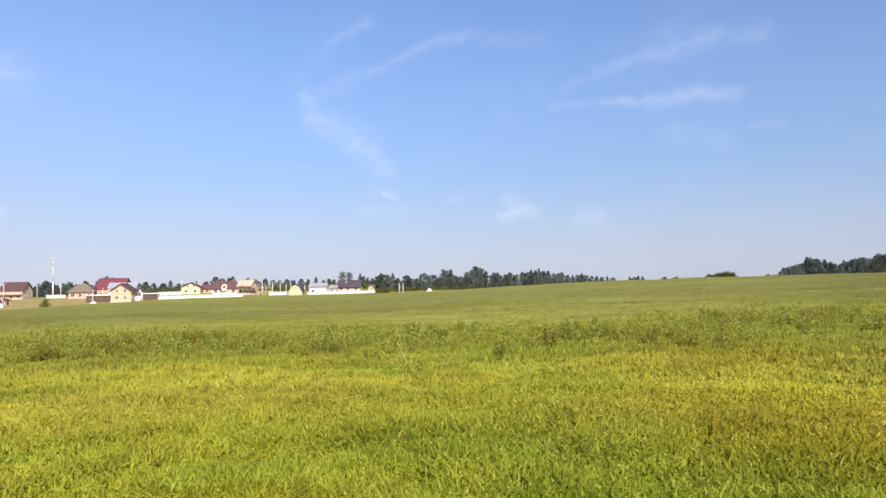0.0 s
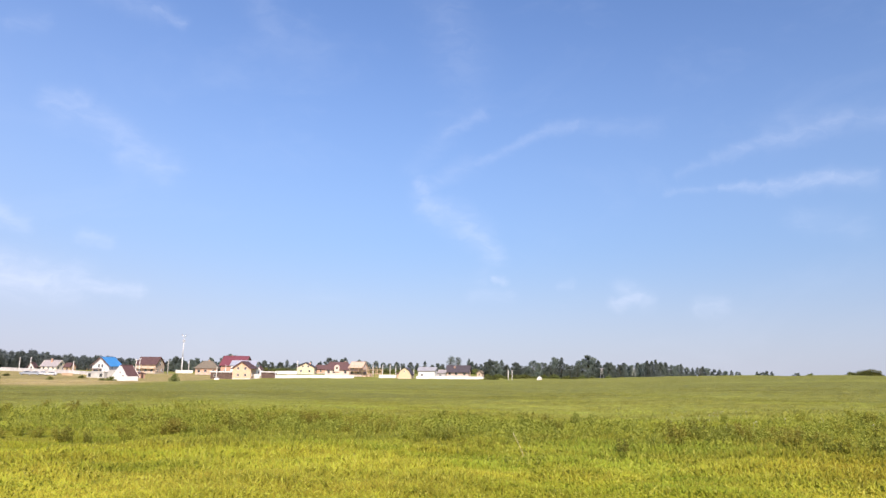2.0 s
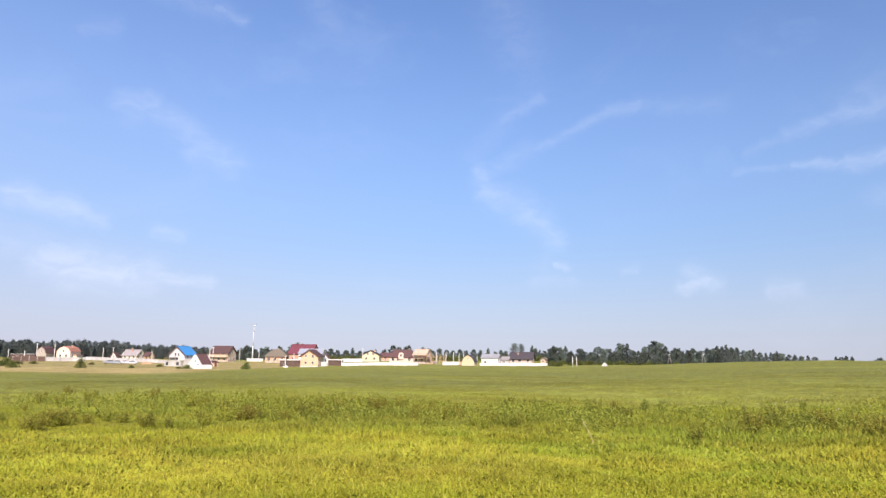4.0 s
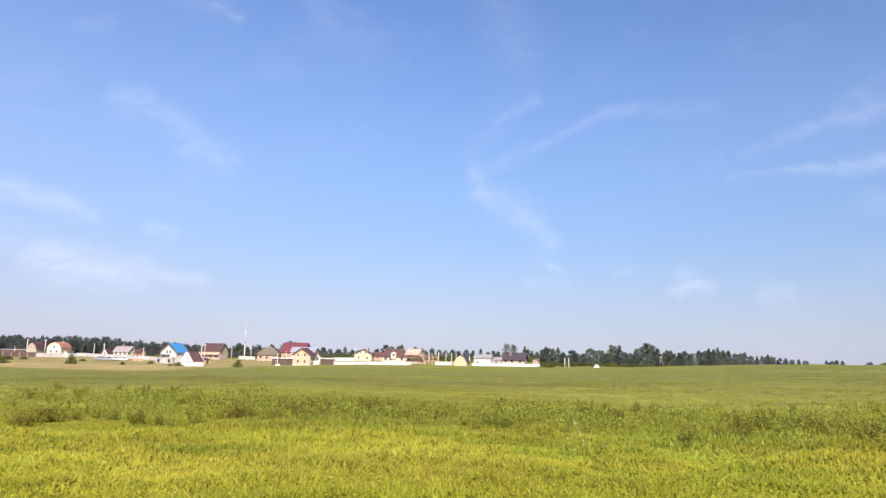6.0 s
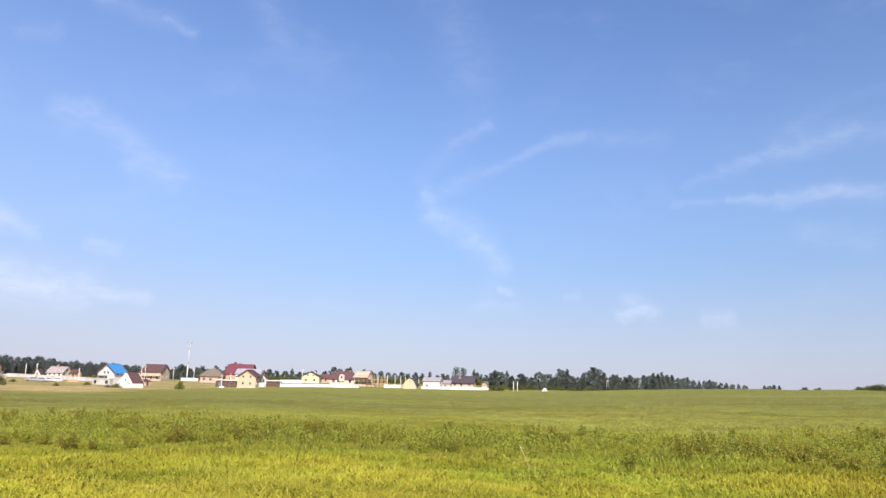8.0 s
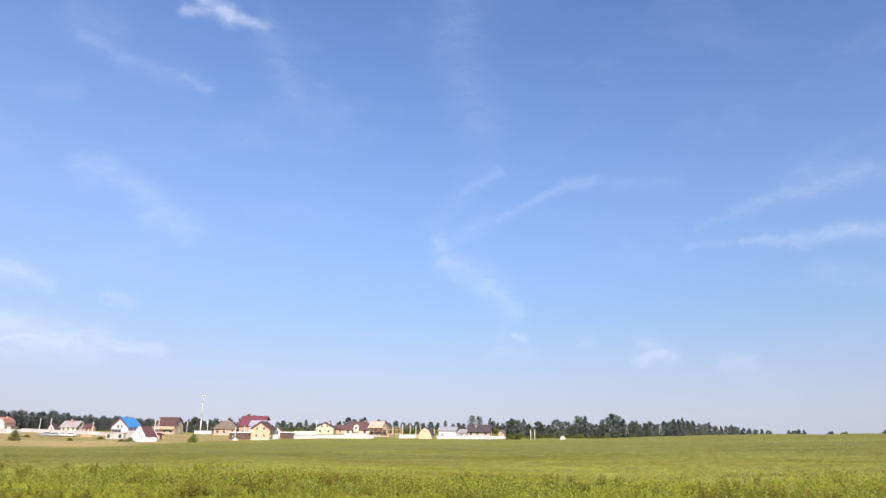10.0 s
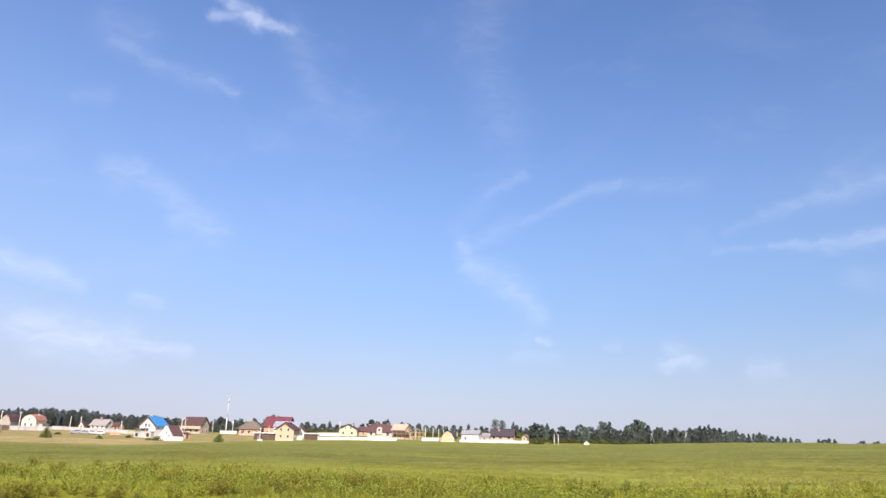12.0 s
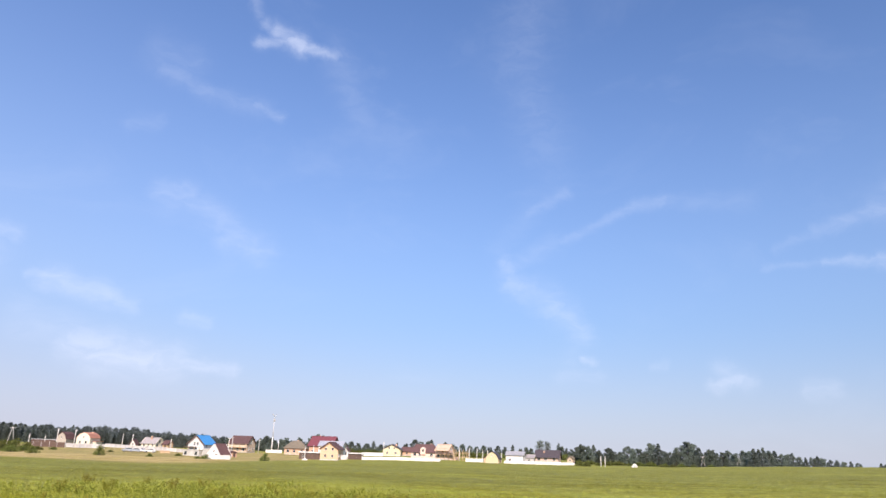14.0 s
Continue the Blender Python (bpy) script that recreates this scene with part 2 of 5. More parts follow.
def field_colour(nt):
    """The meadow's own colours by place: green and yellow patches, weedy strips, a dry strip by the village; then a
    left-to-right brightness falloff painted over.
    """
    pos = node(nt, "ShaderNodeNewGeometry").outputs["Position"]
    flat = vmaths(nt, "MULTIPLY", pos, (1, 1, 0))
    sx = node(nt, "ShaderNodeSeparateXYZ", {0: flat}).outputs
    broad = noise_of(nt, vmaths(nt, "MULTIPLY", flat, (0.35, 1, 0)), 0.09, 4.0, 0.55)
    patch = noise_of(nt, vmaths(nt, "MULTIPLY", flat, (0.6, 1, 0)), 0.42, 4.0, 0.6)
    fine = noise_of(nt, flat, 3.1, 3.0, 0.6)
    far = noise_of(nt, vmaths(nt, "MULTIPLY", flat, (0.3, 1, 0)), 0.03, 4.0, 0.6)
    row = maths(nt, "ADD", sx[1], maths(nt, "MULTIPLY", maths(nt, "SUBTRACT", broad, 0.5), 9.0))
    green, yellow, weedy, olive, lush = (0.33, 0.36, 0.03), (0.43, 0.41, 0.045), (0.30, 0.315, 0.042), (0.248, 0.255, 0.058), (0.19, 0.275, 0.022)
    ripe = maths(nt, "MULTIPLY", ranged(nt, row, 5.5, 9.5), ranged(nt, row, 12.0, 16.0, 1.0, 0.25))
    ripe = maths(nt, "ADD", maths(nt, "MULTIPLY", ripe, 0.55), ranged(nt, patch, 0.36, 0.66, -0.3, 0.6))
    ripe = node(nt, "ShaderNodeClamp", {0: maths(nt, "ADD", ripe, ranged(nt, sx[0], -6.0, 14.0, 0.08, 0.0))}).outputs[0]
    colour = mixed(nt, ripe, green, yellow)
    weeds = maths(nt, "MULTIPLY", ranged(nt, row, 13.5, 16.0), ranged(nt, row, 21.0, 28.0, 1.0, 0.0))
    weeds = maths(nt, "MULTIPLY", weeds, ranged(nt, patch, 0.3, 0.55, 0.25, 1.0))
    colour = mixed(nt, maths(nt, "MULTIPLY", weeds, 0.6), colour, weedy)
    colour = mixed(nt, maths(nt, "MULTIPLY", ranged(nt, noise_of(nt, vmaths(nt, "MULTIPLY", flat, (0.7, 1, 0)), 0.55, 4.0, 0.6), 0.52, 0.68), 0.5), colour, lush)
    for px, py, hx, hy, share, tint in NEAR_PATCHES + WIDER_PATCHES:
        away = vmaths(nt, "MULTIPLY", vmaths(nt, "SUBTRACT", flat, (px, py, 0)), (1 / hx, 1 / hy, 0))
        off = node(nt, "ShaderNodeVectorMath", {0: away}, operation="LENGTH").outputs["Value"]
        off = maths(nt, "ADD", off, maths(nt, "MULTIPLY", maths(nt, "SUBTRACT", patch, 0.5), 2.2))
        colour = mixed(nt, ranged(nt, off, 0.2, 1.25, share, 0.0), colour, tint)
    reach = node(nt, "ShaderNodeVectorMath", {0: flat}, operation="LENGTH").outputs["Value"]
    ring = maths(nt, "ADD", reach, maths(nt, "MULTIPLY", maths(nt, "SUBTRACT", patch, 0.5), 13.0))
    ring = maths(nt, "ADD", ring, maths(nt, "MULTIPLY", maths(nt, "SUBTRACT", broad, 0.5), 8.0))
    pale = maths(nt, "MULTIPLY", ranged(nt, ring, 24.0, 28.0), ranged(nt, broad, 0.38, 0.55, 0.45, 0.85))
    colour = mixed(nt, pale, colour, (0.362, 0.372, 0.07))
    away = ranged(nt, ring, 33.0, 52.0, 0.0, 0.93)
    stretch = mixed(nt, ranged(nt, far, 0.48, 0.66), olive, (0.335, 0.352, 0.07))
    stretch = mixed(nt, ranged(nt, broad, 0.55, 0.75, 0.0, 0.4), stretch, weedy)
    colour = mixed(nt, away, colour, stretch)
    edge = maths(nt, "SUBTRACT", maths(nt, "MULTIPLY", sx[1], -0.536), 12.8)
    edge = maths(nt, "ADD", edge, ranged(nt, reach, 255.0, 315.0, 0.0, 26.0))
    strip = maths(nt, "SUBTRACT", edge, sx[0])
    strip = maths(nt, "ADD", strip, maths(nt, "MULTIPLY", maths(nt, "SUBTRACT", far, 0.5), 18.0))
    strip = maths(nt, "MULTIPLY", ranged(nt, strip, -4.0, 7.0), ranged(nt, patch, 0.3, 0.6, 0.75, 1.0))
    strip = maths(nt, "MULTIPLY", strip, ranged(nt, maths(nt, "ADD", sx[1], maths(nt, "MULTIPLY", far, 16.0)), 70.0, 86.0))
    strip = maths(nt, "MULTIPLY", strip, ranged(nt, reach, 340.0, 390.0, 1.0, 0.1))
    mottle = noise_of(nt, vmaths(nt, "MULTIPLY", flat, (1, 0.45, 0)), 0.16, 5.0, 0.65)
    dry = mixed(nt, ranged(nt, mottle, 0.42, 0.62), (0.58, 0.445, 0.205), (0.45, 0.355, 0.125))
    rank = maths(nt, "ADD", reach, maths(nt, "MULTIPLY", maths(nt, "SUBTRACT", mottle, 0.5), 60.0))
    dry = mixed(nt, ranged(nt, rank, 245.0, 285.0, 0.0, 0.9), dry, mixed(nt, ranged(nt, mottle, 0.4, 0.6), (0.42, 0.335, 0.14), (0.32, 0.27, 0.10)))
    colour = mixed(nt, strip, colour, dry)
    # brightness falloff across the field put into the colour: lighter left, darker right
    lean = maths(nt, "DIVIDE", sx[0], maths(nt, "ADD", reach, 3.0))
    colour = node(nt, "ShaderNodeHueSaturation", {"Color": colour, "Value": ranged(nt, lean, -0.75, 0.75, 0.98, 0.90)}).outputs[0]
    # further off to the right the tone deepens again
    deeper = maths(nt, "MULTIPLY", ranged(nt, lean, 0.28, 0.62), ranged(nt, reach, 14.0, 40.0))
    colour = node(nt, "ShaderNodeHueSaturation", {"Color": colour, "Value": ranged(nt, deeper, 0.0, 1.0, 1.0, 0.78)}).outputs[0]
    streak = noise_of(nt, vmaths(nt, "MULTIPLY", flat, (0.15, 0.6, 0)), 0.5, 4.0, 0.6)
    colour = node(nt, "ShaderNodeHueSaturation", {"Color": colour, "Hue": ranged(nt, streak, 0.35, 0.65, 0.494, 0.506), "Value": ranged(nt, streak, 0.35, 0.65, 0.88, 1.12)}).outputs[0]
    tussock = noise_of(nt, vmaths(nt, "MULTIPLY", flat, (0.8, 0.5, 0)), 0.9, 4.0, 0.65)
    colour = node(nt, "ShaderNodeHueSaturation", {"Color": colour, "Value": ranged(nt, tussock, 0.32, 0.68, 0.88, 1.12)}).outputs[0]
    return node(nt, "ShaderNodeHueSaturation", {"Color": colour, "Value": ranged(nt, fine, 0.3, 0.7, 0.82, 1.18)}).outputs[0], pos


def make_grass(name, spread, even, thin=0.42):
    """Blades that differ one by one close by and melt into an even sward further off."""
    m, nt = material(name)
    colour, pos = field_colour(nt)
    chance = node(nt, "ShaderNodeNewGeometry").outputs["Random Per Island"]
    reach = node(nt, "ShaderNodeVectorMath", {0: pos}, operation="LENGTH").outputs["Value"]
    fade = ranged(nt, reach, 4.8, 11.0, spread, spread * 0.4)
    value = maths(nt, "MULTIPLY_ADD", maths(nt, "MULTIPLY_ADD", chance, 2.0, -1.0), fade, 1.0)
    colour = node(nt, "ShaderNodeHueSaturation", {"Color": colour, "Hue": ranged(nt, chance, 0.0, 1.0, 0.485, 0.515), "Value": value}).outputs[0]
    colour = mixed(nt, ranged(nt, chance, 0.88, 0.94, 0.0, 0.6), colour, (0.55, 0.50, 0.10))
    own = node(nt, "ShaderNodeNewGeometry").outputs["Normal"]
    flat = ranged(nt, reach, 6.0, 18.0, even, 0.65 if even < 0.65 else even)
    blend = node(nt, "ShaderNodeVectorMath", {0: own, "Scale": maths(nt, "SUBTRACT", 1.0, flat)}, operation="SCALE").outputs[0]
    upright = node(nt, "ShaderNodeCombineXYZ", {2: flat}).outputs[0]
    normal = node(nt, "ShaderNodeVectorMath", {0: vmaths(nt, "ADD", blend, upright)}, operation="NORMALIZE").outputs[0]
    body = node(nt, "ShaderNodeBsdfPrincipled", {"Base Color": colour, "Roughness": 0.55, "Specular IOR Level": 0.07, "Normal": normal})
    glow = node(nt, "ShaderNodeBsdfTranslucent", {"Color": colour})
    finish(nt, node(nt, "ShaderNodeMixShader", {0: thin, 1: body.outputs[0], 2: glow.outputs[0]}).outputs[0])
    return m


def make_ground():
    m, nt = material("meadow_soil")
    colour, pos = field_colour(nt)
    near = node(nt, "ShaderNodeVectorMath", {0: pos}, operation="LENGTH").outputs["Value"]
    turf = noise_of(nt, pos, 7.0, 5.0, 0.7)
    tufts = noise_of(nt, pos, 1.3, 5.0, 0.7)
    colour = node(nt, "ShaderNodeHueSaturation", {"Color": colour, "Value": ranged(nt, tufts, 0.3, 0.7, 0.8, 1.1)}).outputs[0]
    colour = mixed(nt, ranged(nt, turf, 0.5, 0.75, 0.0, 0.25), colour, (0.12, 0.10, 0.04))
    # near soil darkened: shade between the blades put into its colour
    shaded_thatch = mixed(nt, ranged(nt, turf, 0.35, 0.65), (0.03, 0.035, 0.008), (0.07, 0.07, 0.018))
    colour = mixed(nt, ranged(nt, near, 4.6, 10.0, 0.8, 0.1), colour, shaded_thatch)
    height = maths(nt, "ADD", maths(nt, "MULTIPLY", turf, 0.35), tufts)
    normal = node(nt, "ShaderNodeBump", {"Height": height, "Strength": 1.0, "Distance": 0.35}).outputs[0]
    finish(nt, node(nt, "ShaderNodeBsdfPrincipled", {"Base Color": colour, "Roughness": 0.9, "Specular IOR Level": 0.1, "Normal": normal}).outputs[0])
    return m


def leafy(name, dark, light, glow=0.25):
    m, nt = material(name)
    chance = node(nt, "ShaderNodeNewGeometry").outputs["Random Per Island"]
    spread = node(nt, "ShaderNodeObjectInfo").outputs["Random"]
    colour = mixed(nt, chance, dark, light)
    colour = node(nt, "ShaderNodeHueSaturation", {"Color": colour, "Hue": ranged(nt, spread, 0, 1, 0.48, 0.515), "Value": ranged(nt, spread, 0, 1, 0.75, 1.25)}).outputs[0]
    body = node(nt, "ShaderNodeBsdfPrincipled", {"Base Color": colour, "Roughness": 0.6, "Specular IOR Level": 0.2})
    thin = node(nt, "ShaderNodeBsdfTranslucent", {"Color": colour})
    finish(nt, node(nt, "ShaderNodeMixShader", {0: glow, 1: body.outputs[0], 2: thin.outputs[0]}).outputs[0])
    return m


def make_glass():
    m, nt = material("window_glass")
    vec = node(nt, "ShaderNodeTexCoord").outputs["Object"]
    tone = mixed(nt, noise_of(nt, vec, 1.2, 2.0), (0.02, 0.025, 0.03), (0.06, 0.07, 0.08))
    finish(nt, node(nt, "ShaderNodeBsdfPrincipled", {"Base Color": tone, "Roughness": 0.08, "Specular IOR Level": 0.8}).outputs[0])
    return m


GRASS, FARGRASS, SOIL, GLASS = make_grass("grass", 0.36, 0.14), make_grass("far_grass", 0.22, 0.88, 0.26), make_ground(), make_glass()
# far tree leaves paled and blued: distance haze mixed into the colour
HAZED_BROADLEAF = leafy("hazed_broad_leaves", (0.115, 0.145, 0.12), (0.165, 0.20, 0.16), 0.4)
HAZED_SPRUCE = leafy("hazed_spruce_needles", (0.105, 0.13, 0.115), (0.155, 0.185, 0.16), 0.4)
HAZED_PINE = leafy("hazed_pine_needles", (0.115, 0.14, 0.13), (0.165, 0.19, 0.18), 0.4)
BUSHY = leafy("bush_leaves", (0.10, 0.125, 0.03), (0.18, 0.20, 0.055), 0.35)
BROWNWEED = leafy("brown_weed_heads", (0.24, 0.235, 0.035), (0.40, 0.385, 0.06), 0.5)
WEEDY = leafy("weed_leaves", (0.17, 0.185, 0.03), (0.32, 0.33, 0.055), 0.5)
DRIFT = leafy("drift_weed_leaves", (0.22, 0.22, 0.035), (0.37, 0.36, 0.06), 0.5)
PETAL = surface("creamy_petals", (0.60, 0.55, 0.36), (0.70, 0.65, 0.46), 0.7)
STRAW = surface("dry_straw", (0.52, 0.44, 0.22), (0.62, 0.54, 0.30), 0.7)
BARK = surface("bark", (0.05, 0.04, 0.03), (0.12, 0.10, 0.08), 0.9, 3.0)
BLOCK = surface("grey_building_block", (0.34, 0.33, 0.30), (0.44, 0.43, 0.40), 0.92, grain=24)
WHITE = surface("white_plaster", (0.60, 0.58, 0.55), (0.70, 0.68, 0.65), 0.85)
CREAM = surface("cream_plaster", (0.66, 0.58, 0.45), (0.73, 0.65, 0.52), 0.85)
YELLOW = surface("yellow_siding", (0.56, 0.46, 0.28), (0.62, 0.52, 0.33), 0.7, waves=3.0, axis="Z")
ORANGE = surface("planed_pine_siding", (0.55, 0.355, 0.225), (0.61, 0.415, 0.275), 0.7, waves=3.2, axis="Z")
PINK = surface("pink_brick", (0.56, 0.41, 0.34), (0.64, 0.48, 0.40), 0.85, grain=30)
BRICK = surface("orange_brick", (0.46, 0.27, 0.18), (0.55, 0.34, 0.24), 0.88, grain=30)
TAN = surface("tan_block", (0.55, 0.42, 0.31), (0.62, 0.49, 0.37), 0.88, grain=26)
TAUPE = surface("weathered_taupe_boards", (0.38, 0.335, 0.28), (0.46, 0.41, 0.35), 0.85, waves=3.0, axis="X")
CONCRETE = surface("concrete", (0.36, 0.35, 0.33), (0.52, 0.50, 0.47), 0.9)
TIMBER = surface("raw_timber", (0.40, 0.275, 0.16), (0.52, 0.375, 0.23), 0.75, waves=2.0, axis="Y")
DARKWOOD = surface("dark_brown_boards", (0.075, 0.045, 0.035), (0.13, 0.08, 0.06), 0.75, waves=4.0, axis="X")
ROOF_BROWN = surface("brown_metal_tile", (0.085, 0.043, 0.04), (0.12, 0.062, 0.057), 0.75, waves=2.8, axis="X", bump=0.4)
ROOF_RED = surface("dark_red_metal_tile", (0.13, 0.03, 0.042), (0.17, 0.045, 0.058), 0.7, waves=2.8, axis="X", bump=0.4)
ROOF_BLUE = surface("blue_metal_tile", (0.035, 0.22, 0.50), (0.06, 0.27, 0.58), 0.6, waves=2.8, axis="X", bump=0.4)
ROOF_ORANGE = surface("orange_clay_tile", (0.38, 0.165, 0.105), (0.46, 0.22, 0.145), 0.7, waves=2.8, axis="X", bump=0.4)
ROOF_PEACH = surface("raw_board_roof", (0.46, 0.32, 0.23), (0.53, 0.39, 0.29), 0.8, waves=2.8, axis="X", bump=0.4)
ROOF_GREY = surface("grey_slate_sheet", (0.27, 0.27, 0.28), (0.36, 0.36, 0.37), 0.6, waves=2.5, axis="X", bump=0.4)
ROOF_TAUPE = surface("taupe_sheet_roof", (0.25, 0.225, 0.22), (0.33, 0.30, 0.29), 0.65, waves=2.5, axis="X", bump=0.4)
ROOF_OLIVE = surface("weathered_olive_shingle", (0.15, 0.125, 0.09), (0.21, 0.175, 0.125), 0.8, waves=2.5, axis="X", bump=0.4)
ROOF_DARK = surface("dark_grey_brown_shingle", (0.045, 0.036, 0.04), (0.07, 0.056, 0.06), 0.6, waves=2.5, axis="X", bump=0.4)
ZINC = surface("bright_zinc_sheet", (0.52, 0.53, 0.56), (0.62, 0.63, 0.66), 0.4, metal=0.4, waves=4.0, axis="X")
FENCE = surface("white_fence_sheet", (0.60, 0.58, 0.55), (0.70, 0.68, 0.65), 0.7, waves=5.0, axis="X")
GREYSHEET = surface("pale_grey_sheet", (0.42, 0.40, 0.385), (0.52, 0.50, 0.485), 0.55, waves=5.0, axis="X")
POLE = surface("pale_concrete_post", (0.52, 0.50, 0.46), (0.66, 0.63, 0.58), 0.85)
STEEL = surface("galvanised_steel", (0.55, 0.57, 0.60), (0.68, 0.70, 0.72), 0.4, metal=0.5)
CARBLUE = surface("grey_blue_car_paint", (0.25, 0.28, 0.32), (0.30, 0.33, 0.37), 0.35)
CARWHITE = surface("white_car_paint", (0.52, 0.52, 0.53), (0.58, 0.58, 0.59), 0.35)
RUBBER = surface("rubber", (0.02, 0.02, 0.02), (0.035, 0.035, 0.035), 0.8)


# ---- the lie of the land ----
# azimuth to the left, slope of sight to the brow, way to the brow
BROW = [(-180, -0.6, 200), (-60, 0.1, 150), (-40, 0.12, 150), (-33, 0.0, 150), (-27, -0.08, 150), (-21, -0.12, 160), (-17, -0.24, 170), (-14, -0.28, 185), (-9.7, -0.42, 205),
        (-5.6, -0.6, 225), (-1.3, -0.82, 250), (3, -1.0, 265), (6, -1.1, 280), (12.5, -1.15, 280), (16.5, -1.2, 280), (22, -1.27, 280), (26, -1.36, 280),
        (31, -1.44, 275), (36, -1.38, 275), (41, -1.3, 275), (46, -1.25, 275), (52, -1.2, 275), (90, -0.8, 250), (180, -0.6, 200)]
BROW_A, BROW_E, BROW_R = (np.array(c, float) for c in zip(*BROW))


def height(x, y):
    """The ground's height, for numbers or arrays."""
    x, y = np.asarray(x, float), np.asarray(y, float)
    r, turn = np.hypot(x, y) + 1e-6, np.degrees(np.arctan2(-x, y))
    e, rc = np.radians(np.interp(turn, BROW_A, BROW_E)), np.interp(turn, BROW_A, BROW_R)
    top = EYE - 0.0 + rc * np.tan(e)
    inner = top * np.clip(r / rc, 0, 1) ** 1.35
    past = np.clip(r - rc, 0, None)
    side = np.clip((turn + 4) / 10, 0, 1)
    up = np.minimum(past * 0.022, 1.6) + np.clip(past - 73, 0, 500) * 0.002
    down = -np.minimum(past * 0.03, 5.0)
    z = inner + side * up + (1 - side) * down
    fade = np.clip((r - 900) / 900, 0, 1)
    z = z * (1 - fade) - (4.0 + 0.018 * np.clip(r - 700, 0, None)) * fade
    return z + 0.10 * np.sin(x * 0.21 + 1.3) * np.sin(y * 0.17) * np.clip(r / 25, 0, 1)


def spot_at(turn, far):
    a = radians(turn)
    x, y = -far * math.sin(a), far * math.cos(a)
    return x, y, float(height(x, y))


def mesh_of(name, verts, faces, mat, smooth=False):
    me = bpy.data.meshes.new(name)
    me.from_pydata(verts, [], faces)
    me.materials.append(mat)
    if smooth:
        me.polygons.foreach_set("use_smooth", [True] * len(me.polygons))
    me.update()
    return me


def make_land():
    rings = [0.0] + list(np.geomspace(1.0, 4000, 110))
    spokes = 288
    verts, faces = [(0, 0, 0)], []
    for r in rings[1:]:
        for k in range(spokes):
            a = 2 * math.pi * k / spokes
            x, y = -r * math.sin(a), r * math.cos(a)
            verts.append((x, y, float(height(x, y))))
    for k in range(spokes):
        faces.append((0, 1 + k, 1 + (k + 1) % spokes))
    for i in range(len(rings) - 2):
        b = 1 + i * spokes
        for k in range(spokes):
            j = (k + 1) % spokes
            faces.append((b + k, b + spokes + k, b + spokes + j, b + j))
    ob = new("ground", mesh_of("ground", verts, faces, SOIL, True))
    return tagged(ob, "rolling meadow ground under tall summer grass", "ground", kind="structure")


make_land()


# ---- grass ----
def blades(name, label, near, far, count, low, high, wide, seed, joints=2, power=1.0, mat=None, droop=0.55, arc=(-52, 62)):
    """Many bent blades over a wedge of the meadow, as one mesh."""
    rng = np.random.default_rng(seed)
    a = np.radians(rng.uniform(*arc, count))
    u = rng.random(count)
    r = (near ** (2 - power) + u * (far ** (2 - power) - near ** (2 - power))) ** (1 / (2 - power))
    if near > 4:
        keep = (r < far * (0.6 + 0.4 * rng.random(count))) & (r > near * (1 + (0.35 if near >= 9 else 0.1) * rng.random(count)))
        a, r = a[keep], r[keep]
        count = len(r)
    x, y = -r * np.sin(a), r * np.cos(a)
    z = height(x, y)
    tuft = 0.72 + 0.38 * np.sin(x * 1.9 + 1.7 * np.sin(y * 1.3)) * np.sin(y * 2.3 + 1.1 * np.sin(x * 0.9)) + 0.16 * np.sin(x * 0.5 + y * 0.35)
    tall = rng.uniform(low, high, count) * np.clip(tuft, 0.45, 1.25)
    w = wide * (r / near) ** (0.9 if near > 5 else 0.45) * rng.uniform(0.6, 1.3, count)
    face = rng.uniform(0, 2 * np.pi, count)
    lean_a = rng.uniform(0, 2 * np.pi, count)
    lean = tall * np.clip(rng.normal(droop, 0.35, count), 0.02, 1.4)
    dx, dy = np.cos(face) * w / 2, np.sin(face) * w / 2
    lx, ly = np.cos(lean_a) * lean, np.sin(lean_a) * lean
    base = np.stack([x, y, z - 0.02], 1)
    side = np.stack([dx, dy, 0 * dx], 1)
    mid = base + np.stack([lx * 0.28, ly * 0.28, tall * 0.58], 1)
    tip = base + np.stack([lx, ly, tall * (1 - 0.22 * (lean / tall) ** 2)], 1)
    if joints == 2:
        v = np.stack([base - side * 0.7, base + side * 0.7, mid + side, mid - side, tip], 1).reshape(-1, 3)
        loops = np.array([0, 1, 2, 3, 3, 2, 4])
        starts, totals, per = np.array([0, 4]), np.array([4, 3]), 5
    else:
        v = np.stack([base - side, base + side, tip], 1).reshape(-1, 3)
        loops, starts, totals, per = np.array([0, 1, 2]), np.array([0]), np.array([3]), 3
    me = bpy.data.meshes.new(name)
    me.vertices.add(len(v))
    me.vertices.foreach_set("co", v.ravel())
    li = (loops[None] + per * np.arange(count)[:, None]).ravel()
    me.loops.add(len(li))
    me.loops.foreach_set("vertex_index", li.astype(np.int32))
    me.polygons.add(count * len(starts))
    me.polygons.foreach_set("loop_start", (starts[None] + len(loops) * np.arange(count)[:, None]).ravel().astype(np.int32))
    me.polygons.foreach_set("loop_total", np.tile(totals, count).astype(np.int32))
    me.materials.append(mat or GRASS)
    me.update(calc_edges=True)
    return tagged(new(name, me), label, "grass", kind="stuff")


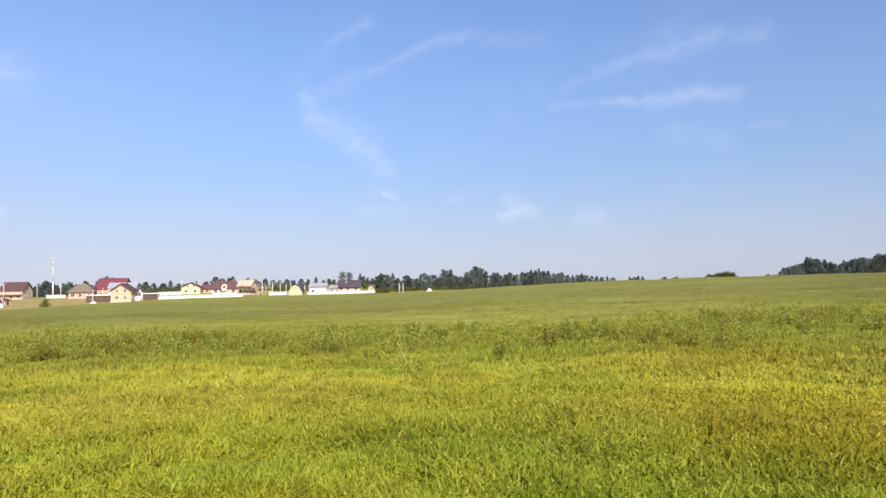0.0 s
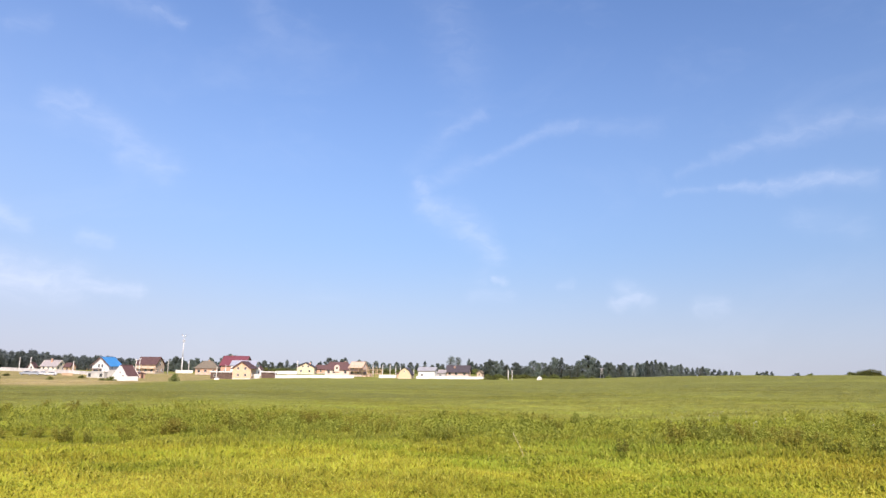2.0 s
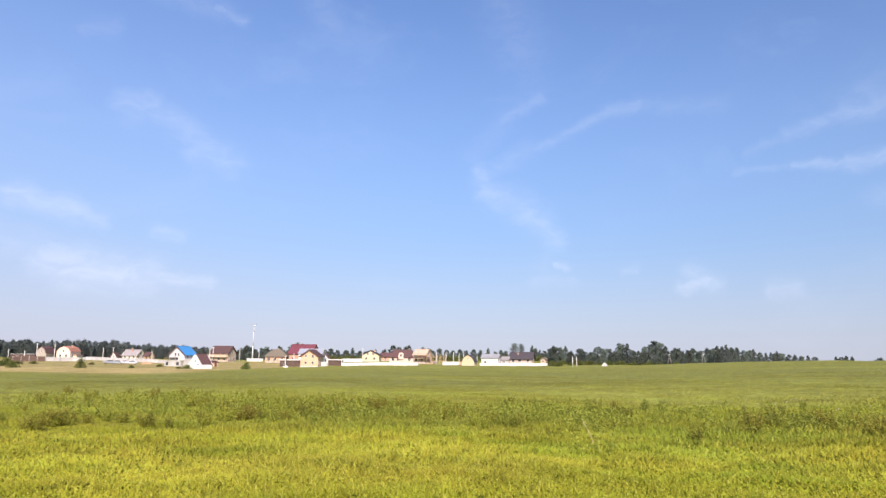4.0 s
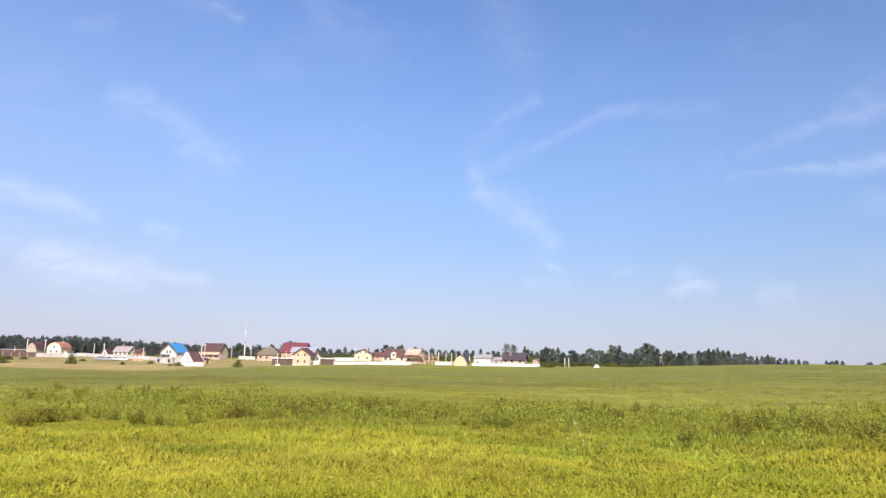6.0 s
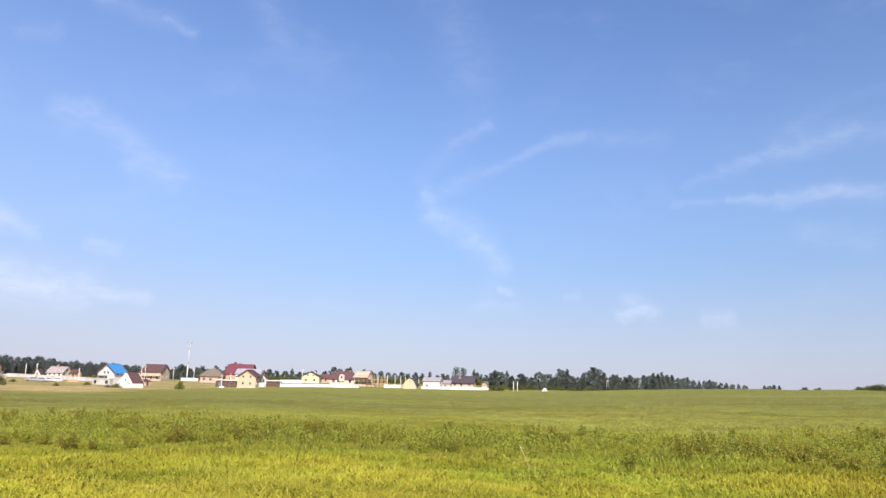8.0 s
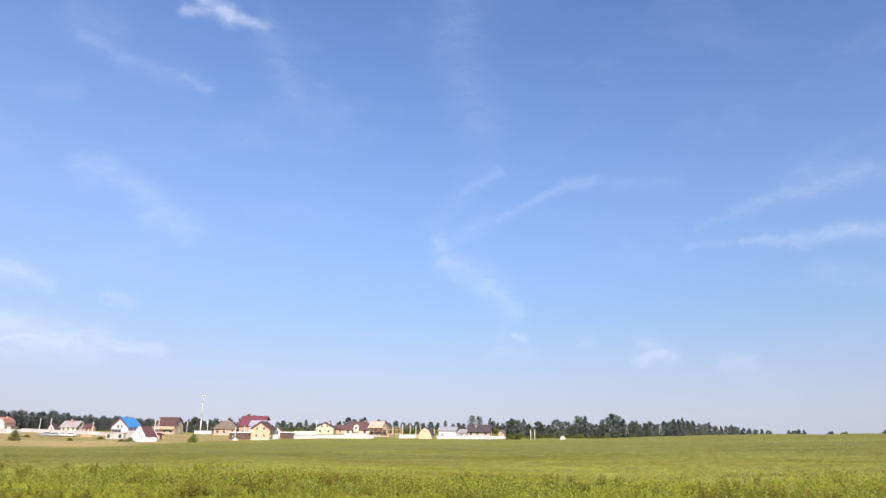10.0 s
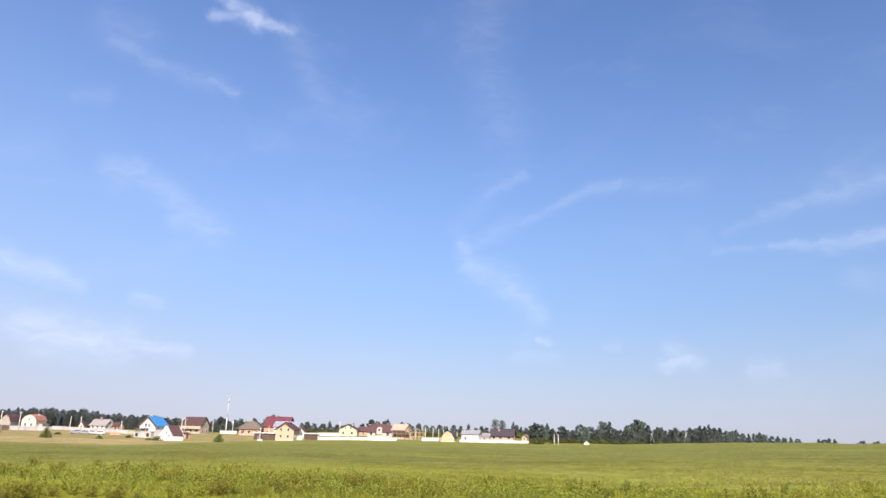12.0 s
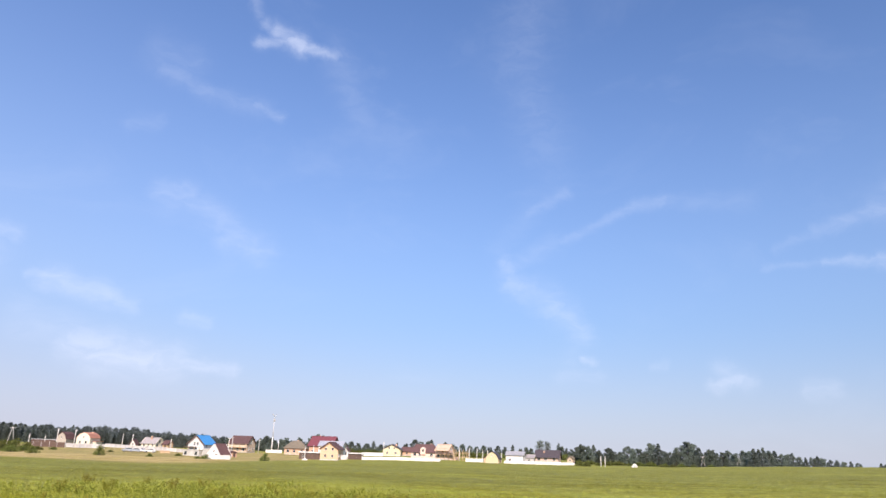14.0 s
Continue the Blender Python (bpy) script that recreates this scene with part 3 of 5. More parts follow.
blades("meadow_grass", "bright yellow-green meadow grass close by", 4.3, 18.0, 390000, 0.09, 0.22, 0.016, 1, power=0.8, droop=0.6)
blades("meadow_grass", "yellow-green meadow grass with ripe patches", 8.5, 34, 420000, 0.07, 0.17, 0.015, 2, joints=1, power=0.7, droop=0.8)
blades("meadow_grass", "green and olive meadow grass with weedy strips", 16, 75, 330000, 0.06, 0.13, 0.024, 3, joints=1, power=0.9, mat=FARGRASS, droop=1.2)
blades("meadow_grass", "olive meadow grass of the wide field", 32, 160, 240000, 0.045, 0.10, 0.042, 4, joints=1, power=1.0, mat=FARGRASS, droop=1.4)
blades("meadow_grass", "olive grass along the far field", 85, 300, 110000, 0.04, 0.10, 0.09, 5, joints=1, power=1.0, mat=FARGRASS, droop=1.4)


blades("meadow_grass", "yellow-green meadow grass underfoot", 0.2, 4.6, 110000, 0.10, 0.24, 0.0018, 6, power=0.1, arc=(-180, 180))
blades("meadow_grass", "meadow grass close behind the viewer", 4.4, 11, 120000, 0.12, 0.26, 0.011, 8, joints=1, power=0.6, droop=0.4, arc=(58, 312))
blades("meadow_grass", "meadow grass behind the viewer", 9.0, 45, 120000, 0.12, 0.26, 0.014, 7, joints=1, power=1.1, arc=(60, 310))


def herbs(name, label, near, far, count, size, seed, mat):
    """Small broad leaves among the blades."""
    rng = np.random.default_rng(seed)
    a, r = np.radians(rng.uniform(-50, 60, count)), near + (far - near) * rng.random(count) ** 1.3
    x, y = -r * np.sin(a), r * np.cos(a)
    c = np.stack([x, y, height(x, y) + rng.uniform(0.06, 0.27, count)], 1)
    me = leaves_mesh(name, c, size * rng.uniform(0.6, 1.4, count) * (0.6 + 0.4 * r / near), mat, rng)
    return tagged(new(name, me), label, "grass", kind="stuff")


# ---- plants ----
def leaves_mesh(name, centres, sizes, mat, rng, flat=0.35):
    """Small bent leaf clumps as pairs of triangles."""
    n = len(centres)
    c, s = np.asarray(centres, float), np.asarray(sizes, float)[:, None]
    p, q = rng.normal(size=(n, 3)), rng.normal(size=(n, 3))
    p /= np.linalg.norm(p, axis=1, keepdims=True)
    q -= p * (p * q).sum(1, keepdims=True)
    q /= np.linalg.norm(q, axis=1, keepdims=True)
    o = np.cross(p, q)
    v = np.stack([c - p * s, c + q * s * 0.7 + o * s * flat, c + p * s, c - q * s * 0.7 + o * s * flat], 1).reshape(-1, 3)
    faces = [f for i in range(n) for f in ((4 * i, 4 * i + 1, 4 * i + 2), (4 * i, 4 * i + 2, 4 * i + 3))]
    return mesh_of(name, v.tolist(), faces, mat)


def tube(verts, faces, points, radii, sides=7):
    """Add a tapered tube along points to the lists."""
    first = len(verts)
    for i, (p, r) in enumerate(zip(points, radii)):
        p = Vector(p)
        d = (Vector(points[min(i + 1, len(points) - 1)]) - Vector(points[max(i - 1, 0)])).normalized()
        u = d.orthogonal().normalized()
        w = d.cross(u)
        for k in range(sides):
            a = 2 * math.pi * k / sides
            verts.append(tuple(p + (u * math.cos(a) + w * math.sin(a)) * r))
    for i in range(len(points) - 1):
        b = first + i * sides
        for k in range(sides):
            j = (k + 1) % sides
            faces.append((b + k, b + j, b + sides + j, b + sides + k))
    faces.append(tuple(range(first + sides - 1, first - 1, -1)))
    faces.append(tuple(range(len(verts) - sides, len(verts))))


def child(name, me, parent, label=""):
    ob = new(name, me)
    ob.parent = parent
    return tagged(ob, label) if label else ob


def thing(name, label, category, group=""):
    ob = new(name)
    ob.empty_display_size = 0.3
    return tagged(ob, label, category, group)


herbs("meadow_herbs", "small pale green herb leaves among the grass", 3.0, 10.0, 45000, 0.007, 31, GRASS)


def broadleaf(label, seed, wide=0.36, low=0.16, group="trees behind the field", leaves=300):
    """A tree one unit tall."""
    rng = np.random.default_rng(seed)
    root = thing("tree", label, "tree", group)
    verts, faces = [], []
    lean = rng.normal(0, 0.02, 2)
    tube(verts, faces, [(0, 0, -0.03), (lean[0], lean[1], 0.3), (lean[0] * 2, lean[1] * 2, 0.62), (lean[0] * 2.5, lean[1] * 2.5, 0.85)], [0.028, 0.02, 0.012, 0.004])
    puffs = []
    for k in range(17):
        z = low + 0.07 + (0.85 - low) * (k / 16) ** 0.95
        a, d = k * 2.4 + rng.uniform(0, 1), wide * rng.uniform(0.35, 0.75) * math.sin(math.pi * min(0.97, 0.22 + 0.72 * (z - low) / (1 - low)))
        c = (lean[0] + math.cos(a) * d, lean[1] + math.sin(a) * d, z)
        puffs.append((c, rng.uniform(0.12, 0.19) * (1.2 - 0.62 * z)))
        tube(verts, faces, [(lean[0], lean[1], max(0.12, z - 0.16)), ((lean[0] + c[0]) / 2, (lean[1] + c[1]) / 2, z - 0.07), c], [0.010, 0.007, 0.003], 5)
    child("trunk", mesh_of("trunk", verts, faces, BARK, True), root)
    cs, ss = [], []
    for c, r in puffs:
        n = leaves
        d = rng.normal(size=(n, 3))
        d /= np.linalg.norm(d, axis=1, keepdims=True)
        d *= (rng.random((n, 1)) ** 0.4) * r * rng.uniform(0.75, 1.25, (n, 1)) * (1, 1, 0.8)
        cs.append(np.array(c) + d)
        ss.append(rng.uniform(0.011, 0.024, n))
    child("crown", leaves_mesh("crown", np.concatenate(cs), np.concatenate(ss), HAZED_BROADLEAF, rng), root)
    return root


def conifer(label, seed, wide=0.17, low=0.06, mat=None, group="trees behind the field", tiers=17):
    rng = np.random.default_rng(seed)
    root = thing("conifer_tree", label, "tree", group)
    verts, faces = [], []
    tube(verts, faces, [(0, 0, -0.03), (0.004, 0, 0.5), (0, 0.003, 1.0)], [0.02, 0.012, 0.002])
    cs, ss = [], []
    for k in range(tiers):
        z = low + (0.97 - low) * k / (tiers - 1)
        reach = wide * (1 - (z - low) / (1 - low)) ** 0.85 * rng.uniform(0.8, 1.15) + 0.012
        for j in range(7):
            a = rng.uniform(0, 2 * math.pi)
            end = (math.cos(a) * reach, math.sin(a) * reach, z - reach * 0.3)
            if j < 3 and k < tiers - 3:
                tube(verts, faces, [(0, 0, z), end], [0.005, 0.0015], 4)
            n = 16
            t = rng.random((n, 1)) ** 0.7
            pts = np.array([[0, 0, z]]) * (1 - t) + np.array([end]) * t
            cs.append(pts + rng.normal(0, 0.010, (n, 3)))
            ss.append(rng.uniform(0.016, 0.034, n))
    child("trunk", mesh_of("trunk", verts, faces, BARK, True), root)
    child("crown", leaves_mesh("crown", np.concatenate(cs), np.concatenate(ss), mat or HAZED_SPRUCE, rng), root)
    return root


def pine(label, seed, group="pine wood"):
    """Bare stem and a ragged top."""
    rng = np.random.default_rng(seed)
    root = thing("pine_tree", label, "tree", group)
    verts, faces, cs, ss = [], [], [], []
    tube(verts, faces, [(0, 0, -0.03), (0.01, 0, 0.5), (0, 0.01, 0.93)], [0.016, 0.012, 0.004])
    for k in range(16):
        z = 0.10 + 0.86 * k / 15
        a, d = k * 2.2 + rng.uniform(0, 0.8), rng.uniform(0.05, 0.13) * (1.25 - z)
        c = np.array((math.cos(a) * d, math.sin(a) * d, z))
        tube(verts, faces, [(0, 0, z - 0.05), tuple(c)], [0.006, 0.002], 4)
        n = 60
        p = rng.normal(size=(n, 3)) * (0.055, 0.055, 0.04)
        cs.append(c + p)
        ss.append(rng.uniform(0.018, 0.036, n))
    child("trunk", mesh_of("trunk", verts, faces, BARK, True), root)
    child("crown", leaves_mesh("crown", np.concatenate(cs), np.concatenate(ss), HAZED_PINE, rng), root)
    return root


def bush(label, seed, mat, group, name="bush", count=900):
    rng = np.random.default_rng(seed)
    root = thing(name, label, "bush", group)
    verts, faces, cs, ss = [], [], [], []
    for k in range(18):
        a, d = k * 2.4, (rng.uniform(0.05, 0.35) if k < 10 else rng.uniform(0.3, 0.5))
        c = np.array((math.cos(a) * d, math.sin(a) * d, rng.uniform(0.3, 0.7) * (1.1 - d) if k < 10 else rng.uniform(0.08, 0.22)))
        tube(verts, faces, [(0.02 * math.cos(a), 0.02 * math.sin(a), -0.05), tuple(c * (0.5, 0.5, 0.6)), tuple(c)], [0.018, 0.012, 0.005], 5)
        n = count // 12
        p = rng.normal(size=(n, 3))
        p *= 0.24 * rng.random((n, 1)) ** 0.4 / np.linalg.norm(p, axis=1, keepdims=True)
        q = c + p
        q[:, 2] = np.clip(q[:, 2], 0.02, None)
        cs.append(q)
        ss.append(rng.uniform(0.022, 0.05, n))
    child("branchwork", mesh_of("branchwork", verts, faces, BARK, True), root)
    child("foliage", leaves_mesh("foliage", np.concatenate(cs), np.concatenate(ss), mat, rng), root)
    return root


def weed(label, seed, mat):
    """A clump of tall field weeds one unit high: stalks with leaves and seed heads."""
    rng = np.random.default_rng(seed)
    root = thing("weed_clump", label, "weeds", "weed clumps in the meadow")
    verts, faces, cs, ss = [], [], [], []
    for k in range(16):
        a, d = rng.uniform(0, 6.28), 0.42 * rng.random() ** 0.6
        foot = np.array((math.cos(a) * d * 0.6, math.sin(a) * d * 0.6, -0.03))
        top = np.array((math.cos(a) * d * 1.2, math.sin(a) * d * 1.2, rng.uniform(0.55, 1.0)))
        tube(verts, faces, [tuple(foot), tuple(foot * 0.4 + top * 0.6 * (1, 1, 0.95)), tuple(top)], [0.011, 0.008, 0.004], 4)
        n = 26
        t = rng.random((n, 1)) ** 0.8
        cs.append(foot * (1 - t) + top * t + rng.normal(0, 0.05, (n, 3)) * (1, 1, 0.6))
        ss.append(rng.uniform(0.025, 0.06, n))
    child("undergrowth", mesh_of("undergrowth", verts, faces, mat, True), root)
    child("foliage", leaves_mesh("foliage", np.concatenate(cs), np.concatenate(ss), mat, rng), root)
    return root


def stand(ob, turn, far, tall, wide=1.0, spin=0.0):
    """The matrix for a plant of unit height."""
    x, y, z = spot_at(turn, far)
    return Matrix.LocRotScale((x, y, z), Euler((0, 0, spin)), (tall * wide, tall * wide, tall))


def plant(ob, places):
    """One plant at every place: copies first, then the pattern itself."""
    for m in places[1:]:
        copy_thing(ob, m)
    ob.matrix_basis = places[0]


def tree_at(turn, far, top, wide=1.0, spin=0.0):
    """A place for a tree whose top is seen at a height of top degrees."""
    ground = spot_at(turn, far)[2]
    return stand(None, turn, far, EYE + far * math.tan(radians(top)) - ground, wide, spin)


rng = random.Random(7)
spin = lambda: rng.uniform(0, 6.28)
# the hedge of trees behind the field, from the village to the ridge: azimuth, top in degrees, kind
b1, b2, b3, sp = [], [], [], []
HEDGE_NEAR_VILLAGE = [(5.6, 0.5, 1), (5.15, 0.66, 2), (4.75, 0.6, 0), (4.3, 0.68, 3), (5.3, 0.7, 3), (3.9, 0.3, 1), (3.2, 0.5, 0), (2.95, 0.42, 3), (2.75, 0.25, 2), (2.3, 0.22, 1), (1.6, 0.66, 2), (1.2, 0.5, 1), (0.8, 0.52, 0),
                        (0.35, 0.3, 2), (-0.13, 0.95, 1), (-0.62, 0.92, 3), (-1.0, 0.4, 0), (-1.4, 0.33, 2), (-1.9, 0.36, 1), (-2.35, 0.75, 2), (-5.55, 0.55, 3), (-4.6, 0.58, 3), (-2.84, 1.16, 0), (-3.1, 0.95, 1), (-3.55, 0.72, 3)]
HEDGE_TO_RIDGE = [(-4.0, 0.4, 2), (-4.4, 0.6, 1), (-4.8, 0.35, 2), (-5.3, 0.45, 0), (-5.7, 0.57, 2), (-6.1, 0.4, 1), (-6.7, 0.62, 1), (-7.1, 0.6, 0), (-7.4, 0.76, 3), (-7.75, 0.72, 3), (-8.05, 0.86, 3),
                        (-8.4, 0.66, 1), (-8.8, 0.64, 3), (-9.2, 0.45, 2), (-9.6, 0.45, 1), (-9.95, 0.52, 3), (-10.4, 0.3, 0), (-10.8, 0.25, 3), (-11.2, 0.28, 2), (-11.55, 0.37, 3), (-11.9, 0.25, 1),
                        (-12.4, 0.14, 2), (-12.75, 0.14, 3), (-13.2, 0.05, 1), (-13.6, 0.08, 3), (-14.0, 0.0, 2), (-15.4, 0.02, 3), (-15.8, 0.0, 2), (-16.05, 0.08, 3), (-16.4, 0.04, 3), (-18.1, -0.02, 2), (-19.0, -0.02, 1)]
for turn, top, kind in HEDGE_NEAR_VILLAGE + HEDGE_TO_RIDGE:
    far = 330 + rng.uniform(-18, 18)
    (b1, b2, b3, sp)[kind].append(tree_at(turn, far, top, rng.uniform(0.85, 1.25), spin()))
# a second, lower row closes the gaps
for k in range(46):
    turn = 5.9 - k * 0.36 + rng.uniform(-0.12, 0.12)
    top = (-0.05 if turn > -9 else -0.05 + (turn + 9) * 0.05) + rng.uniform(-0.12, 0.14)
    (b1, b2, b3)[k % 3].append(tree_at(turn, 352 + rng.uniform(-10, 10), top, rng.uniform(1.1, 1.5), spin()))
# trees among and behind the houses
VILLAGE_TREES = [(33.9, 0.28, 0), (33.4, 0.2, 1), (30.9, 0.3, 2), (30.46, 0.52, 1), (30.1, 0.4, 0), (29.3, 0.3, 2), (28.9, 0.42, 0), (27.9, 0.48, 1), (26.9, 0.6, 2), (26.5, 0.8, 0), (26.1, 0.7, 1),
                 (24.2, 0.2, 2), (23.8, 0.32, 1), (23.2, 0.2, 0), (22.6, 0.15, 2), (22.0, 0.4, 3), (21.4, 0.15, 1), (20.7, 0.15, 2), (20.1, 0.3, 3), (19.3, 0.3, 3), (18.65, 0.64, 0), (18.2, 0.5, 2)]
VILLAGE_TREES_BEYOND = [(17.6, 0.55, 1), (17.3, 0.66, 3), (16.2, 0.5, 2), (15.6, 0.4, 0), (14.75, 0.42, 1), (14.2, 0.3, 2), (13.6, 0.25, 0), (13.05, 0.36, 1), (12.5, 0.25, 2), (11.9, 0.36, 0), (11.3, 0.3, 1),
                        (10.68, 0.48, 3), (10.1, 0.2, 2), (9.63, 0.32, 1), (9.2, 0.25, 0), (7.02, 0.72, 3), (6.8, 0.5, 1), (6.4, 0.36, 3), (6.0, 0.3, 0)]
for turn, top, kind in VILLAGE_TREES + VILLAGE_TREES_BEYOND:
    (b1, b2, b3, sp)[kind].append(tree_at(turn, 430 + rng.uniform(-15, 25), top, rng.uniform(0.85, 1.2), spin()))
for k in range(40):
    turn = 34.0 - k * 0.72 + rng.uniform(-0.2, 0.2)
    (b1, b2, b3, sp)[k % 4].append(tree_at(turn, 470 + rng.uniform(-15, 25), rng.uniform(-0.05, 0.22), rng.uniform(1.0, 1.4), spin()))
for k in range(70):
    turn = 34.5 - k * 0.42 + rng.uniform(-0.12, 0.12)
    (b1, b3)[k % 2].append(tree_at(turn, 415 + rng.uniform(-6, 8), rng.uniform(-0.35, -0.02), rng.uniform(1.3, 1.7), spin()))
# deciduous trees close the wood behind the pines
for k in range(84):
    turn = 62.0 - k * 0.345 + rng.uniform(-0.1, 0.1)
    top = float(np.interp(turn, [33.5, 36, 38, 39.5, 45, 62], [0.05, 0.2, 0.22, 0.42, 0.38, 0.6])) + rng.uniform(-0.12, 0.06)
    (b1, b3)[k % 2].append(tree_at(turn, 505 + rng.uniform(-8, 12), top, rng.uniform(1.2, 1.6), spin()))
# the grove over the brow of the hill
for k in range(64):
    turn = -26.0 - k * 0.245
    rise = float(np.interp(-turn, [25.8, 26.3, 26.9, 27.7, 28.4, 29.0, 30.1, 31.0, 32.6, 34.4, 36, 42], [0.1, 0.25, 0.65, 1.1, 1.5, 1.3, 1.0, 1.35, 1.5, 1.85, 1.9, 2.1]))
    (b1, b2, b3, b2, sp)[k % 5].append(tree_at(turn, 205 + rng.uniform(-14, 22), rise * 0.88 + rng.uniform(-0.45, 0.08) + 0.12 * (k % 5 == 4), rng.uniform(0.72, 1.1), spin()))
plant(broadleaf("broad dark green deciduous tree in full leaf", 11, 0.42, 0.02), b1)
plant(broadleaf("tall dark green deciduous tree with ragged crown", 12, 0.34, 0.02), b2)
plant(broadleaf("round green deciduous tree with low crown", 13, 0.48, 0.0), b3)
plant(conifer("broad dark green spruce with pointed top", 14, 0.5, 0.02, tiers=22), sp)
# two thin trees over the dark-roofed house
plant(broadleaf("thin airy tree standing over a dark roof", 15, 0.3, 0.42, leaves=60), [tree_at(8.5, 410, 0.93, 1.0, 0.4), tree_at(7.95, 412, 0.86, 1.0, 2.0)])
# the pine wood behind the left end of the village
pines, mixed_in = [], []
for k in range(290):
    turn = 62.0 - k * 0.126 + rng.uniform(-0.1, 0.1)
    top = float(np.interp(turn, [33.5, 36, 38, 39.5, 45, 50, 62], [0.22, 0.42, 0.45, 0.68, 0.62, 0.7, 0.9])) + rng.uniform(-0.22, 0.1)
    (mixed_in if k % 5 < 3 else pines).append(tree_at(turn, 470 + rng.uniform(-15, 30), top, rng.uniform(1.0, 1.5), spin()))
for k in range(150):
    turn = 61.0 - k * 0.185 + rng.uniform(-0.1, 0.1)
    top = float(np.interp(turn, [33.5, 36, 38, 39.5, 45, 62], [0.1, 0.25, 0.3, 0.45, 0.4, 0.6])) + rng.uniform(-0.15, 0.1)
    (mixed_in if k % 2 else pines).append(tree_at(turn, 440 + rng.uniform(-10, 12), top, rng.uniform(1.2, 1.8), spin()))
plant(pine("tall dark green pine in a close wood", 16), pines)
plant(conifer("dark spruce in a close pine wood", 17, 0.3, 0.02, group="pine wood", tiers=20), mixed_in)
plant(bush("low rounded olive bush on the hill's brow", 18, BUSHY, "bushes on the brow", count=1400),
      [tree_at(-22.6, 172, 0.46, 1.5, 1.0), tree_at(-22.1, 174, 0.34, 1.5, 2.2), tree_at(-21.5, 172, 0.2, 1.6, 3.0), tree_at(-23.1, 172, 0.34, 1.2, 0.3), tree_at(-25.6, 175, 0.14, 0.9, 2.0), tree_at(-18.9, 180, 0.0, 1.6, 0.2)])
# bushes: azimuth, way off, height, width, turn
STRIP_BUSHES = [(42.35, 205, 3.3, 0.8, 0), (30.5, 205, 2.7, 0.95, 1), (34.95, 258, 1.9, 1.9, 2), (35.5, 262, 1.2, 1.9, 3), (46.6, 200, 2.2, 1.3, 4), (38.9, 255, 1.4, 1.6, 5), (49.2, 190, 2.8, 1.5, 1), (51.0, 210, 4.0, 1.2, 2), (47.9, 240, 2.4, 1.8, 4)]
PLOT_BUSHES = [(47.2, 285, 2.2, 2.2, 1), (48.6, 280, 3.0, 1.9, 2), (46.3, 300, 1.6, 2.4, 0), (45.3, 305, 1.3, 2.4, 3), (50.2, 290, 3.2, 1.8, 5), (36.9, 290, 1.2, 2.2, 2), (41.6, 300, 1.1, 2.4, 1), (5.4, 290, 3.0, 1.3, 3), (4.9, 285, 2.4, 1.4, 5), (47.7, 287, 4.8, 1.2, 2), (46.9, 291, 3.4, 1.4, 4), (48.4, 285, 4.4, 1.3, 0), (49.4, 288, 5.0, 1.2, 3)]
plant(bush("dark green bush in the dry strip", 19, BUSHY, "bushes by the village"),
      [stand(None, t, r, h, w, s) for t, r, h, w, s in STRIP_BUSHES + PLOT_BUSHES])
scrub = []
for k in range(46):
    scrub.append(stand(None, 5.2 - k * 0.42 + rng.uniform(-0.15, 0.15), rng.uniform(292, 308), rng.uniform(1.2, 2.6), rng.uniform(1.2, 2.0), spin()))
for k in range(84):
    scrub.append(stand(None, 25.5 - k * 0.24 + rng.uniform(-0.12, 0.12), rng.uniform(376, 398), rng.uniform(2.4, 3.9), rng.uniform(1.2, 1.8), spin()))
plant(bush("low green scrub at the foot of the trees", 20, BUSHY, "scrub below the trees"), scrub)
# weeds: the weedy strip and single clumps
w1, w2, w3 = [], [], []
# groups of weeds: x, y, spread across, spread along, how many, kind
WEEDS_BY_VILLAGE_SIDE = [(-11.3, 20.8, 1.3, 1.0, 40, 1), (-8.2, 21.0, 1.3, 1.2, 40, 1), (-5.0, 19.0, 1.1, 0.9, 44, 1), (-3.4, 18.0, 0.5, 0.5, 9, 0), (-17.0, 22.0, 3.5, 2.2, 50, 1)]
WEEDS_BY_RIDGE_SIDE = [(-1.0, 23.5, 1.6, 1.0, 26, 0), (2.5, 19.5, 1.5, 1.5, 22, 0), (5.3, 17.2, 0.5, 0.9, 34, 1), (3.2, 18.2, 0.7, 0.6, 12, 2), (11.6, 22.5, 1.9, 1.8, 60, 1), (8.5, 20.0, 2.0, 1.3, 26, 2), (15.5, 23.0, 2.2, 2.0, 40, 0), (1.28, 14.85, 0.12, 0.12, 7, 0), (-13.8, 14.2, 0.55, 0.7, 40, 1), (-11.8, 14.9, 0.15, 0.15, 7, 0), (-10.6, 16.7, 0.35, 0.4, 26, 1), (-10.1, 17.7, 0.2, 0.3, 12, 1), (-8.6, 17.4, 0.5, 0.5, 16, 0), (20.0, 21.0, 3.0, 2.5, 34, 1)]
for gx, gy, sx, sy, many, kind in WEEDS_BY_VILLAGE_SIDE + WEEDS_BY_RIDGE_SIDE:
    for k in range(int(many * 0.42)):
        x, y = gx + rng.gauss(0, sx), gy + rng.gauss(0, sy * 1.4)
        tall = rng.uniform(0.24, 0.52)
        turned = Matrix.LocRotScale((x, y, float(height(x, y)) - 0.02), Euler((0, 0, spin())), (tall * 1.15, tall * 1.15, tall))
        (w1, w2, w3)[(kind + (k % 4 == 0)) % 3].append(turned)
